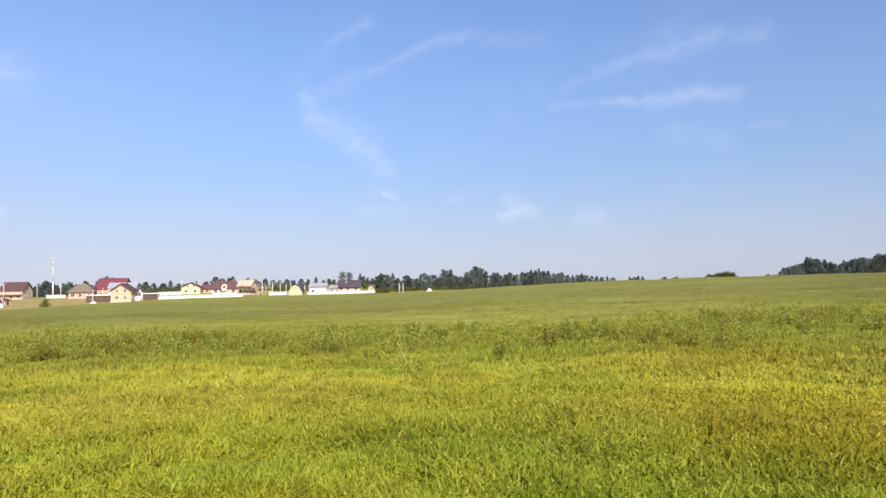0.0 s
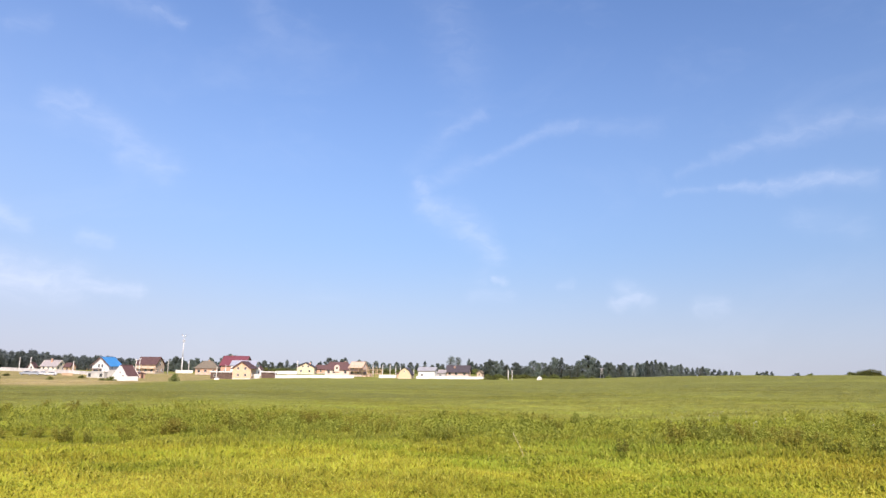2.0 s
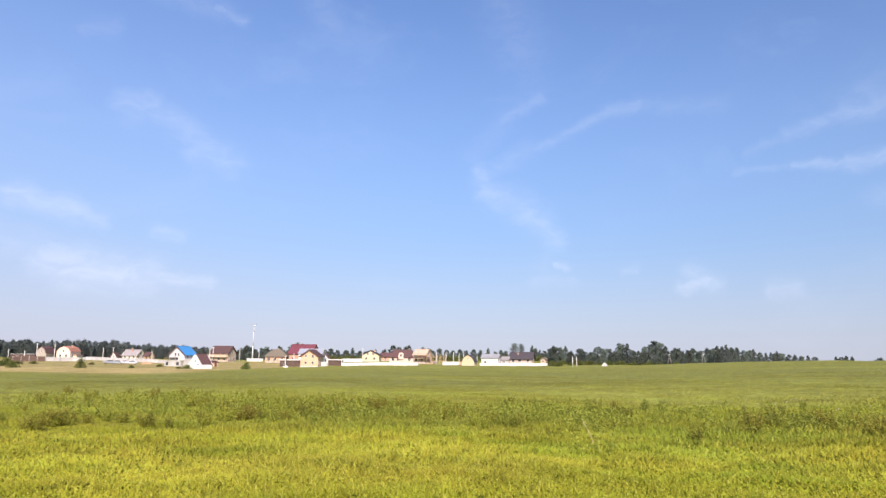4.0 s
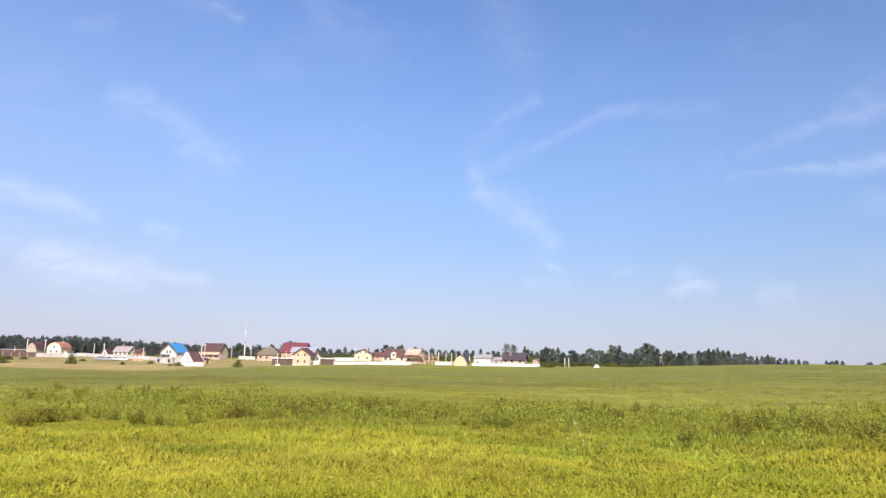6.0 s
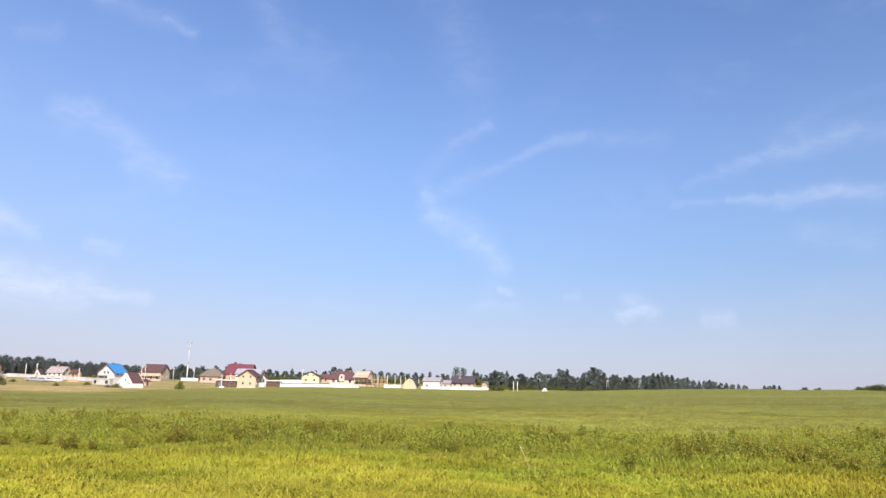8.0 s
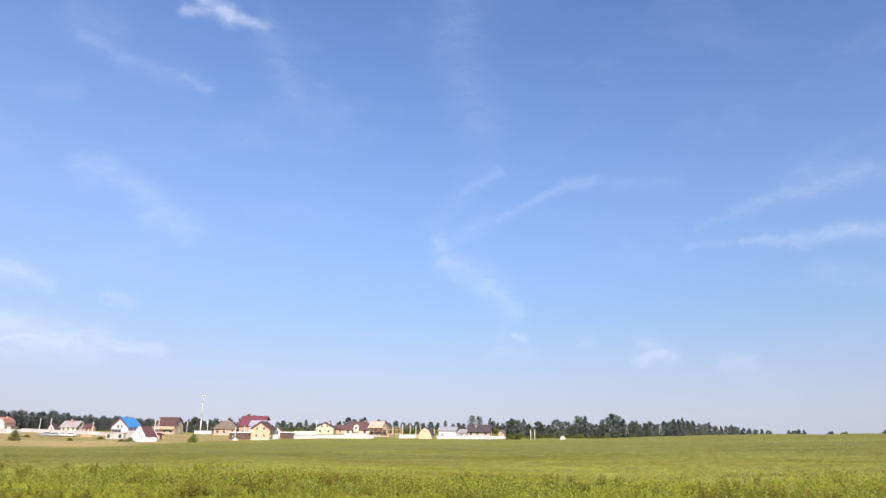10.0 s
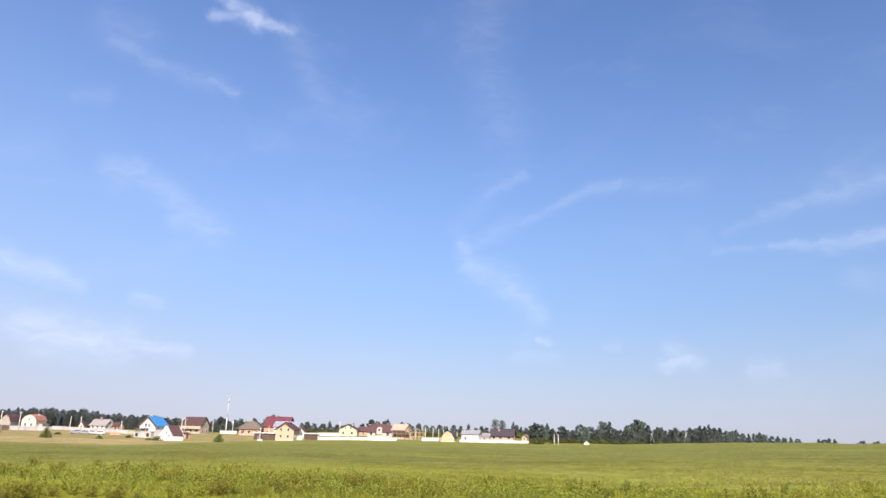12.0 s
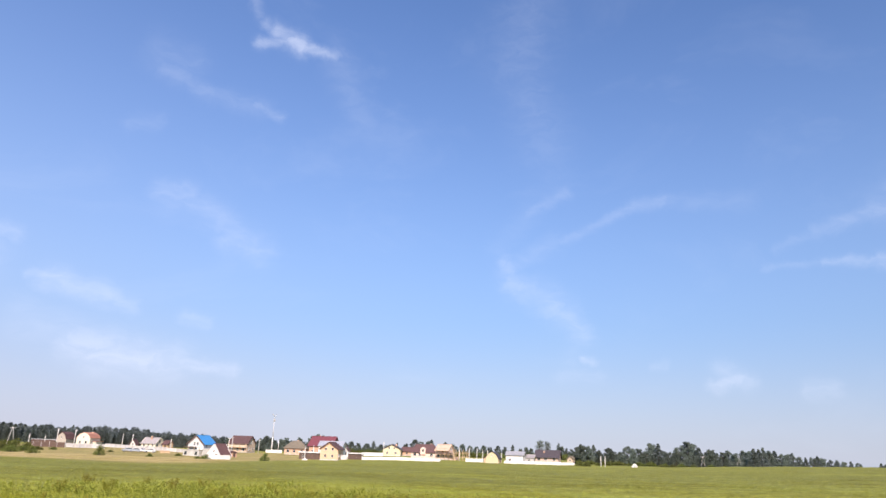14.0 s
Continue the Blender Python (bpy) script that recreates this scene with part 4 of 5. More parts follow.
for k in range(24):
    turn, far = rng.uniform(-36, 48), rng.uniform(17, 28)
    x, y, z = spot_at(turn, far)
    tall = rng.uniform(0.18, 0.28)
    w1.append(Matrix.LocRotScale((x, y, z), Euler((0, 0, spin())), (tall, tall, tall)))
def weedy_growth(name, label, groups, seed, mat):
    """Leafy stalks in drifts among the grass: (x, y, half width, half depth, stalks, height)."""
    g = np.random.default_rng(seed)
    verts, faces = [], []
    for gx, gy, sx, sy, n, tall in groups:
        knots = np.stack([g.normal(gx, sx, n // 14 + 1), g.normal(gy, sy, n // 14 + 1)], 1)
        foot = knots[g.integers(0, len(knots), n)] + g.normal(0, 0.17, (n, 2)) * (1.5, 1)
        rise = tall * g.uniform(0.5, 1.1, n)
        for (x, y), z, h in zip(foot, height(foot[:, 0], foot[:, 1]), rise):
            lean = g.normal(0, 0.34, 2) * h
            turn, wide = g.uniform(0, 6.28), g.uniform(0.008, 0.016)
            dx, dy = math.cos(turn) * wide, math.sin(turn) * wide
            k = len(verts)
            verts += [(x - dx, y - dy, z), (x + dx, y + dy, z), (x + lean[0], y + lean[1], z + h)]
            faces.append((k, k + 1, k + 2))
            for f in (0.35, 0.55, 0.75, 0.92):
                a, out, w = g.uniform(0, 6.28), g.uniform(0.04, 0.11), g.uniform(0.012, 0.026)
                cx, cy, cz = x + lean[0] * f, y + lean[1] * f, z + h * f
                ex, ey = math.cos(a) * out, math.sin(a) * out
                k = len(verts)
                verts += [(cx, cy, cz), (cx + ex * 0.5 - ey / out * w, cy + ey * 0.5 + ex / out * w, cz + out * 0.5),
                          (cx + ex, cy + ey, cz + out * 0.45), (cx + ex * 0.5 + ey / out * w, cy + ey * 0.5 - ex / out * w, cz + out * 0.4)]
                faces.append((k, k + 1, k + 2, k + 3))
    return tagged(new(name, mesh_of(name, verts, faces, mat)), label, "weeds", kind="stuff")


weedy_growth("meadow_weeds", "leafy green and brownish weeds in drifts through the meadow",
             [(-9.0, 20.5, 5.0, 2.4, 2600, 0.3), (-17.0, 23.0, 5.0, 2.6, 1300, 0.28), (-3.0, 22.0, 3.0, 2.2, 1100, 0.26), (2.0, 20.0, 2.5, 2.2, 700, 0.24), (6.5, 18.5, 2.2, 1.8, 900, 0.26),
              (12.0, 22.0, 3.5, 2.2, 1800, 0.3), (18.0, 22.5, 4.0, 2.6, 1100, 0.28)], 41, DRIFT)
plant(weed("dark green clump of tall field weeds", 21, WEEDY), w1)
plant(weed("brownish green clump of leafy weeds", 22, BROWNWEED), w2)
plant(weed("loose clump of weeds going to seed", 23, BROWNWEED), w3)


def flowers(name, label, groups, seed, mat):
    """Small pale flower heads on thin stalks among the weeds."""
    g = np.random.default_rng(seed)
    verts, faces = [], []
    for gx, gy, sx, sy, n in groups:
        for k in range(n):
            x, y = g.normal(gx, sx), g.normal(gy, sy)
            z, h, r = float(height(x, y)), g.uniform(0.15, 0.26), g.uniform(0.008, 0.017)
            tube(verts, faces, [(x, y, z - 0.02), (x + g.normal(0, 0.03), y, z + h)], [0.003, 0.002], 3)
            for q in range(3):
                a = q * 2.1 + g.uniform(0, 1)
                cx, cy = x + math.cos(a) * r * 0.7, y + math.sin(a) * r * 0.7
                tube(verts, faces, [(cx, cy, z + h - 0.01), (cx, cy, z + h + 0.008), (cx, cy, z + h + 0.016)], [r * 0.3, r, r * 0.5], 6)
    return tagged(new(name, mesh_of(name, verts, faces, mat)), label, "flowers", kind="stuff")


flowers("meadow_flowers", "small creamy white flower heads among the weeds", [(5.4, 26.5, 0.9, 1.2, 9), (5.2, 21.0, 1.0, 1.0, 7), (11.5, 22.5, 2.4, 1.3, 16)], 51, PETAL)
stalk = thing("dry_stalk", "single pale dry stalk leaning out of the grass", "plant")
stalk.matrix_basis = pose(-0.71, 13.5, float(height(-0.71, 13.5)))
verts, faces = [], []
tube(verts, faces, [(0, 0, -0.05), (-0.09, 0.04, 0.2), (-0.21, 0.1, 0.42)], [0.005, 0.0045, 0.0035], 5)
child("stem", mesh_of("stem", verts, faces, STRAW, True), stalk)
verts, faces = [], []
tube(verts, faces, [(-0.205, 0.098, 0.41), (-0.225, 0.105, 0.45), (-0.25, 0.115, 0.5)], [0.0045, 0.009, 0.003], 5)
child("seed_head", mesh_of("seed_head", verts, faces, STRAW, True), stalk)


# ---- the village ----
def box_mesh(name, x0, x1, y0, y1, z0, z1, mat, bevel=0.0):
    bm = bmesh.new()
    bmesh.ops.create_cube(bm, size=1.0, matrix=Matrix.LocRotScale(((x0 + x1) / 2, (y0 + y1) / 2, (z0 + z1) / 2), None, (x1 - x0, y1 - y0, z1 - z0)))
    if bevel:
        bmesh.ops.bevel(bm, geom=bm.edges[:], offset=bevel, segments=1, affect="EDGES")
    return mesh_from(name, bm, mat)


def mesh_from(name, bm, mat):
    me = bpy.data.meshes.new(name)
    bm.normal_update()
    bm.to_mesh(me)
    bm.free()
    me.materials.append(mat)
    return me


def prism_mesh(name, outline, y0, y1, mat):
    """An outline in x and z drawn out along y."""
    n = len(outline)
    verts = [(x, y0, z) for x, z in outline] + [(x, y1, z) for x, z in outline]
    faces = [tuple(range(n - 1, -1, -1)), tuple(range(n, 2 * n))] + [(i, (i + 1) % n, n + (i + 1) % n, n + i) for i in range(n)]
    bm = bmesh.new()
    vs = [bm.verts.new(v) for v in verts]
    for f in faces:
        bm.faces.new([vs[i] for i in f])
    bmesh.ops.recalc_face_normals(bm, faces=bm.faces)
    return mesh_from(name, bm, mat)


def window(parent, side, u, z, wide, tall, w, d):
    """A framed window on a face of a w by d body: f front, b back, l left, r right."""
    turn = {"f": 0, "r": 90, "b": 180, "l": 270}[side]
    out = d / 2 if side in "fb" else w / 2
    m = Matrix.Rotation(radians(turn), 4, "Z") @ Matrix.Translation((u, -out, z))
    bm = bmesh.new()
    t = 0.06
    for x0, x1, z0, z1 in ((-wide / 2, wide / 2, tall / 2 - t, tall / 2), (-wide / 2, wide / 2, -tall / 2, -tall / 2 + t), (-wide / 2, -wide / 2 + t, -tall / 2 + t, tall / 2 - t),
                           (wide / 2 - t, wide / 2, -tall / 2 + t, tall / 2 - t), (-t / 3, t / 3, -tall / 2 + t, tall / 2 - t)):
        bmesh.ops.create_cube(bm, size=1.0, matrix=Matrix.LocRotScale(((x0 + x1) / 2, -0.03, (z0 + z1) / 2), None, (x1 - x0, 0.1, z1 - z0)))
    frame_ob = child("window", mesh_from("window", bm, WHITE), parent, "white framed window")
    frame_ob.matrix_basis = m
    child("pane", box_mesh("pane", -wide / 2 + t, wide / 2 - t, -0.02, 0.03, -tall / 2 + t, tall / 2 - t, GLASS), frame_ob)
    child("sill", box_mesh("sill", -wide / 2 - 0.08, wide / 2 + 0.08, -0.14, -0.002, -tall / 2 - 0.06, -tall / 2 - 0.003, ZINC), frame_ob)


def door(parent, side, u, w, d, mat, wide=1.0, tall=2.1):
    turn = {"f": 0, "r": 90, "b": 180, "l": 270}[side]
    out = d / 2 if side in "fb" else w / 2
    ob = child("door", box_mesh("door", -wide / 2, wide / 2, -0.06, 0.02, 0.15, 0.15 + tall, mat, 0.01), parent)
    ob.matrix_basis = Matrix.Rotation(radians(turn), 4, "Z") @ Matrix.Translation((u, -out, 0))
    child("handle", box_mesh("handle", wide * 0.32, wide * 0.4, -0.11, -0.062, 1.1, 1.16, STEEL), ob)


def roof_slab(name, a, b, y0, y1, mat, thick=0.16):
    """A slab from eave a to ridge b (x, z), drawn out along y."""
    (ax, az_), (bx, bz) = a, b
    d = Vector((bx - ax, bz - az_)).normalized()
    nx, nz = -d.y * thick, d.x * thick
    if nz < 0:
        nx, nz = -nx, -nz
    return prism_mesh(name, [(ax, az_), (bx, bz), (bx + nx, bz + nz), (ax + nx, az_ + nz)], y0, y1, mat)


def house(label, turn, far, w, d, wall_h, roof_h, wall_mat, roof_mat, spin_deg=0.0, style="gable", over=0.45, windows=(), doors=(), chimney=None, base_mat=None, base_h=0.5, lift=0.0, gable_mat=None, ridge=None, name="house", group="village houses"):
    """A house whose gables look along y; w across the gable, d along the ridge."""
    root = thing(name, label, "house" if name == "house" else name, group)
    x, y, z = spot_at(turn, far)
    root.matrix_basis = pose(x, y, z - 0.25 + lift, 0, 0, turn + spin_deg)
    h = w / 2
    top = wall_h + roof_h
    child("foundation", box_mesh("foundation", -h - 0.06, h + 0.06, -d / 2 - 0.06, d / 2 + 0.06, -1.2, base_h, base_mat or CONCRETE, 0.03), root)
    if style == "gambrel":
        kx, kz = h * 0.62, wall_h + roof_h * 0.66
        outline = [(-h, base_h), (h, base_h), (h, wall_h), (kx, kz), (0, top), (-kx, kz), (-h, wall_h)]
        slopes = [((-h - 0.15, wall_h - 0.2), (-kx, kz)), ((-kx, kz), (0, top)), ((h + 0.15, wall_h - 0.2), (kx, kz)), ((kx, kz), (0, top))]
    elif style in ("gable", "hip"):
        outline = [(-h, base_h), (h, base_h), (h, wall_h), (0, top), (-h, wall_h)] if style == "gable" else [(-h, base_h), (h, base_h), (h, wall_h), (-h, wall_h)]
        k = roof_h / h
        slopes = [((-h - over, wall_h - over * k), (0, top)), ((h + over, wall_h - over * k), (0, top))]
    else:
        outline = [(-h, base_h), (h, base_h), (h, wall_h), (-h, top)]
        slopes = [((h + over, wall_h - over * roof_h / w), (-h - over, top + over * roof_h / w))]
    child("wall", prism_mesh("wall", outline, -d / 2, d / 2, wall_mat), root)
    if style == "hip":
        e, r, zt = over, ridge or max(0.3, d / 2 - h * 0.9), top
        v = [(-h - e, -d / 2 - e, wall_h), (h + e, -d / 2 - e, wall_h), (h + e, d / 2 + e, wall_h), (-h - e, d / 2 + e, wall_h), (0, -r, zt), (0, r, zt)]
        v += [(px, py, pz - 0.18) for px, py, pz in v[:4]]
        f = [(0, 1, 4), (1, 2, 5, 4), (2, 3, 5), (3, 0, 4, 5), (0, 6, 7, 1), (1, 7, 8, 2), (2, 8, 9, 3), (3, 9, 6, 0), (9, 8, 7, 6)]
        child("roof", mesh_of("roof", v, f, roof_mat), root)
    else:
        for a, b in slopes:
            child("roof", roof_slab("roof", a, b, -d / 2 - over, d / 2 + over, roof_mat), root)
        if style == "gable":
            child("ridge_cap", prism_mesh("ridge_cap", [(-0.22, top + 0.08), (0, top + 0.27), (0.22, top + 0.08)], -d / 2 - over, d / 2 + over, roof_mat), root)
            for s in (-1, 1):
                ys = s * (d / 2 + over)
                for q in (-1, 1):
                    child("bargeboard", roof_slab("bargeboard", (q * (h + over), wall_h - over * k - 0.24), (0, top - 0.24), ys - 0.04, ys + 0.04, gable_mat or roof_mat, 0.44), root)
    for side, u, zc, ww, wh in windows:
        window(root, side, u, zc, ww, wh, w, d)
    for side, u in doors:
        door(root, side, u, w, d, DARKWOOD)
    if chimney:
        cx, cy, ch = chimney
        ob = child("chimney", box_mesh("chimney", cx - 0.35, cx + 0.35, cy - 0.35, cy + 0.35, wall_h, top + ch, BRICK, 0.02), root)
        child("chimney_cap", box_mesh("chimney_cap", cx - 0.45, cx + 0.45, cy - 0.45, cy + 0.45, top + ch + 0.003, top + ch + 0.12, CONCRETE, 0.02), ob)
    return root


def annex(root, name, x0, x1, y0, y1, z0, z1, mat, label=""):
    return child(name, box_mesh(name, x0, x1, y0, y1, z0, z1, mat, 0.02), root, label)


# left end of the village
house("weathered taupe barn with rounded gambrel gable", 44.62, 385, 5.0, 6.4, 2.9, 3.2, TAUPE, ROOF_BROWN, -35, "gambrel", windows=[("f", 0, 3.6, 0.8, 0.8)])
h1 = house("cream house with rounded gable and orange tiled roof", 43.15, 385, 7.0, 8.4, 3.9, 2.45, CREAM, ROOF_ORANGE, -33, "gambrel", over=0.1, windows=[("f", -1.5, 1.9, 1.1, 1.3), ("f", 1.5, 1.9, 1.1, 1.3), ("f", 0, 4.2, 0.9, 1.0), ("r", -2.6, 1.9, 1.2, 1.3)], chimney=(0.8, 1.5, 0.4))
annex(h1, "porch", 3.53, 5.1, -1.6, 3.4, -0.6, 2.2, CREAM)
annex(h1, "porch_roof", 3.53, 5.4, -1.9, 3.7, 2.203, 2.4, ROOF_ORANGE)
house("small white gabled house with dark brown roof", 40.07, 395, 2.6, 3.2, 2.1, 1.9, WHITE, ROOF_BROWN, -22, windows=[("f", 0, 1.7, 0.9, 1.0), ("r", 0, 1.5, 1.0, 1.1)])
house("raw timber hut with brown roof beside a cream house", 37.72, 384, 3.2, 4.2, 2.3, 1.7, TIMBER, ROOF_BROWN, 40, over=0.3, windows=[("f", 0, 1.4, 0.8, 0.9)], doors=[("l", 0.2)], name="hut", base_h=0.2)
house("long low brown shed with pale sheet roof behind a board fence", 46.0, 352, 3.2, 9.0, 2.2, 0.3, DARKWOOD, ZINC, 84, "shed", over=0.25, doors=[("l", 1.0)], windows=[("l", -2.0, 1.4, 1.0, 0.8)], name="shed", base_h=0.2)
house("low orange-brown shed beside a block house", 33.0, 298, 2.8, 3.0, 1.9, 0.5, BRICK, ROOF_BROWN, 30, over=0.2, doors=[("f", 0.3)], name="shed", base_h=0.15)
house("low cream house with taupe sheet roof", 38.8, 392, 6.2, 8.4, 2.5, 2.7, CREAM, ROOF_TAUPE, 52, gable_mat=CREAM, windows=[("f", 0, 3.5, 1.1, 1.2), ("f", -1.7, 1.6, 1.1, 1.2), ("f", 1.7, 1.6, 1.1, 1.2), ("l", -2.6, 1.5, 1.1, 1.2), ("l", 0, 1.5, 1.1, 1.2), ("l", 2.6, 1.5, 1.1, 1.2)], chimney=(-1, 0, 0.9))
hb = house("white two-storey house with bright blue metal roof", 35.27, 302, 7.4, 7.6, 4.9, 3.15, WHITE, ROOF_BLUE, -37, over=0.5, base_h=0.7, gable_mat=DARKWOOD,
           windows=[("f", -0.75, 4.9, 0.9, 1.4), ("f", 0.75, 4.9, 0.9, 1.4), ("f", -2.4, 1.7, 1.3, 1.2), ("f", 2.0, 1.7, 1.3, 1.2), ("r", -2.0, 4.0, 1.0, 1.2), ("r", 2.0, 4.0, 1.0, 1.2), ("r", 0, 1.6, 1.2, 1.2)])
annex(hb, "block_wall", -3.8, 3.8, -6.3, -3.9, -1.0, 2.4, BLOCK, "bare grey block ground floor")
# dark panels on the closed wall imitate the shade inside open bays
for u in (-2.6, 2.4):
    annex(hb, "opening", u - 0.6, u + 0.6, -6.34, -6.26, 0.6, 1.9, GLASS, "dark panel on the block wall standing for a shaded bay")
annex(hb, "balcony", -4.0, 4.0, -6.5, -3.9, 2.403, 2.6, BLOCK, "grey block balcony floor")
# dark panel imitates the shade behind the balcony; the wall is solid here
annex(hb, "recess", -3.6, 0.6, -3.86, -3.79, 2.7, 3.75, GLASS, "dark panel above the balcony standing for a shaded doorway")
for u in (-3.9, -1.3, 1.3, 3.8):
    annex(hb, "balcony_post", u - 0.07, u + 0.07, -6.45, -6.31, 2.603, 3.5, TIMBER)
annex(hb, "balcony_rail", -3.97, 3.87, -6.45, -6.31, 3.503, 3.6, TIMBER)
annex(hb, "side_block", 3.72, 7.2, -4.4, 0.6, -1.0, 3.1, BLOCK, "bare grey block side building")
house("small white steep-gabled cabin with brown roof", 33.94, 275, 6.2, 5.6, 1.7, 3.95, WHITE, ROOF_BROWN, -42, over=0.22, gable_mat=WHITE, windows=[("f", 0, 3.2, 0.7, 0.8)], doors=[("f", 1.3)], base_h=0.3)
hc = house("two-storey tan block house with brown tiled roof", 32.28, 362, 8.5, 9.6, 4.6, 3.4, TAN, ROOF_BROWN, 62, windows=[("l", -3, 1.8, 1.2, 1.4), ("l", 0, 1.8, 1.2, 1.4), ("l", 3, 1.8, 1.2, 1.4), ("f", 0, 5.2, 1.2, 1.3), ("f", -2, 2.0, 1.2, 1.4), ("f", 2, 2.0, 1.2, 1.4)])
for u in (-4.6, -1.5, 1.6, 4.6):
    annex(hc, "scaffold_post", -5.6, -5.46, u - 0.07, u + 0.07, -0.8, 4.6, TIMBER)
annex(hc, "scaffold_deck", -5.7, -4.35, -4.8, 4.8, 2.6, 2.7, TIMBER)
house("low brick house with olive-brown hipped roof", 28.1, 350, 7.0, 10.2, 3.2, 3.5, BRICK, ROOF_OLIVE, 80, "hip", over=0.7, windows=[("l", -3.4, 1.8, 1.3, 1.4), ("l", -0.4, 1.8, 1.3, 1.4), ("l", 3.2, 1.8, 1.3, 1.4), ("f", 0, 1.8, 1.3, 1.4)], chimney=(0.3, -0.5, 0.3))
house("large brick house with dark red tiled roof", 25.95, 345, 9.5, 11.5, 4.8, 4.1, BRICK, ROOF_RED, 68, over=0.6, windows=[("l", -3.6, 2.0, 1.3, 1.4), ("l", 0, 2.0, 1.3, 1.4), ("l", 3.6, 2.0, 1.3, 1.4), ("f", -2, 2.0, 1.2, 1.4), ("f", 2, 2.0, 1.2, 1.4), ("f", 0, 5.6, 1.2, 1.3)], chimney=(0.6, 2.5, 0.5))
house("workshop with bright zinc sheet roof", 25.3, 322, 8.0, 10.6, 5.1, 2.0, WHITE, ZINC, 78, over=0.4, windows=[("l", -2, 2.4, 1.2, 1.2), ("l", 2, 2.4, 1.2, 1.2)], name="workshop")
house("pine-clad house with brown roof and four small windows", 25.3, 300, 7.6, 8.2, 4.7, 2.6, ORANGE, ROOF_BROWN, -16, over=0.5,
      windows=[("f", -1.5, 4.6, 0.95, 1.1), ("f", 1.5, 4.6, 0.95, 1.1), ("f", -1.5, 1.9, 0.95, 1.1), ("f", 1.5, 1.9, 0.95, 1.1), ("r", -2.3, 2.0, 1.0, 1.2), ("r", 1.5, 2.0, 1.0, 1.2)])
house("narrow white gabled house with brown roof", 24.3, 331, 4.2, 6.0, 3.3, 2.3, WHITE, ROOF_BROWN, -8, over=0.3, windows=[("f", 0, 3.6, 0.7, 0.9), ("f", -1.0, 1.7, 0.9, 1.1), ("f", 1.0, 1.7, 0.9, 1.1)])
hp = house("dark brown timber shed with pale roof edge", 26.98, 303, 5.0, 8.6, 2.6, 0.5, DARKWOOD, ZINC, 82, "shed", over=0.3, doors=[("l", 1.0)], windows=[("l", -2.4, 1.6, 1.2, 0.9)], name="shed", base_h=0.2)
annex(hp, "fascia", -2.9, -2.82, -4.65, 4.65, 2.85, 3.25, WHITE, "white roof edge board")
# solid dark board walls take the place of the carport's shaded inside
hq = house("white-roofed carport, its closed dark walls standing for inner shade", 23.4, 306, 4.6, 6.2, 2.4, 0.4, DARKWOOD, ZINC, 85, "shed", over=0.4, doors=[("l", 0.5)], name="carport", base_h=0.15)
annex(hq, "fascia", -2.8, -2.72, -3.55, 3.55, 2.6, 3.05, WHITE, "white roof edge board")
for u in (-3.0, 3.0):
    annex(hq, "post", -2.78, -2.6, u - 0.09, u + 0.09, -0.6, 2.6, WHITE)
house("pale yellow house with grey-brown gable roof", 20.42, 358, 8.8, 9.0, 3.5, 2.25, YELLOW, ROOF_DARK, -7, windows=[("f", -1.3, 4.0, 0.9, 0.9), ("f", 1.3, 4.0, 0.9, 0.9), ("f", -2.2, 1.7, 1.1, 1.2), ("f", 2.0, 1.7, 1.1, 1.2), ("r", 0, 1.7, 1.2, 1.3)], chimney=(1.6, 1.2, 0.2), over=0.3)
house("small dark brick house with brown roof", 19.15, 365, 4.4, 6, 2.6, 1.8, BRICK, ROOF_BROWN, 70, windows=[("l", 0, 1.5, 1.0, 1.1), ("f", 0, 1.5, 1.0, 1.1)])
hg = house("large pink-walled house with dark brown mansard roof", 17.82, 334, 8.4, 11.6, 2.9, 3.65, PINK, ROOF_BROWN, 80, "hip", over=0.55, ridge=4.4, windows=[("l", -4.0, 1.9, 1.3, 1.4), ("l", -1.6, 1.9, 1.2, 1.4), ("l", 3.9, 1.9, 1.3, 1.4), ("f", -2, 1.7, 1.2, 1.2), ("f", 2, 1.7, 1.2, 1.2)], chimney=(0.5, -3, 0.3))
dm = child("dormer", prism_mesh("dormer", [(-1.2, 0), (1.2, 0), (1.2, 2.2), (0.8, 2.95), (0, 3.25), (-0.8, 2.95), (-1.2, 2.2)], -1.2, 1.9, PINK), hg, "pale rounded dormer front")
dm.matrix_basis = Matrix.Translation((-3.6, 0.1, 1.9)) @ Matrix.Rotation(radians(-90), 4, "Z")
child("dormer_window", box_mesh("dormer_window", -0.4, 0.4, -1.26, -1.18, 1.3, 2.3, GLASS), dm, "dark dormer glass")
hk = house("unfinished orange brick house with open timber roof", 16.2, 322, 6.6, 6.2, 4.2, 2.5, PINK, ROOF_PEACH, 66, over=0.4, windows=[("l", -1.6, 2.0, 1.2, 1.5), ("l", 1.4, 2.0, 1.2, 1.5), ("l", -1.2, 3.9, 1.0, 0.9), ("f", 0, 5.0, 1.1, 1.2), ("f", 1.5, 2.0, 1.1, 1.3)])
for zz in (2.45, 4.0):
    annex(hk, "deck", -5.0, -3.36, -6.6, 2.2, zz, zz + 0.14, TIMBER, "raw timber scaffold deck")
annex(hk, "deck", -3.3, 0.5, -7.0, -3.2, 3.1, 3.26, TIMBER, "raw timber floor of the wing")
for u in (-6.5, -4.4, -2.2, 0.0, 2.1):
    annex(hk, "scaffold_post", -5.14, -5.003, u - 0.07, u + 0.07, -0.8, 4.9, TIMBER)
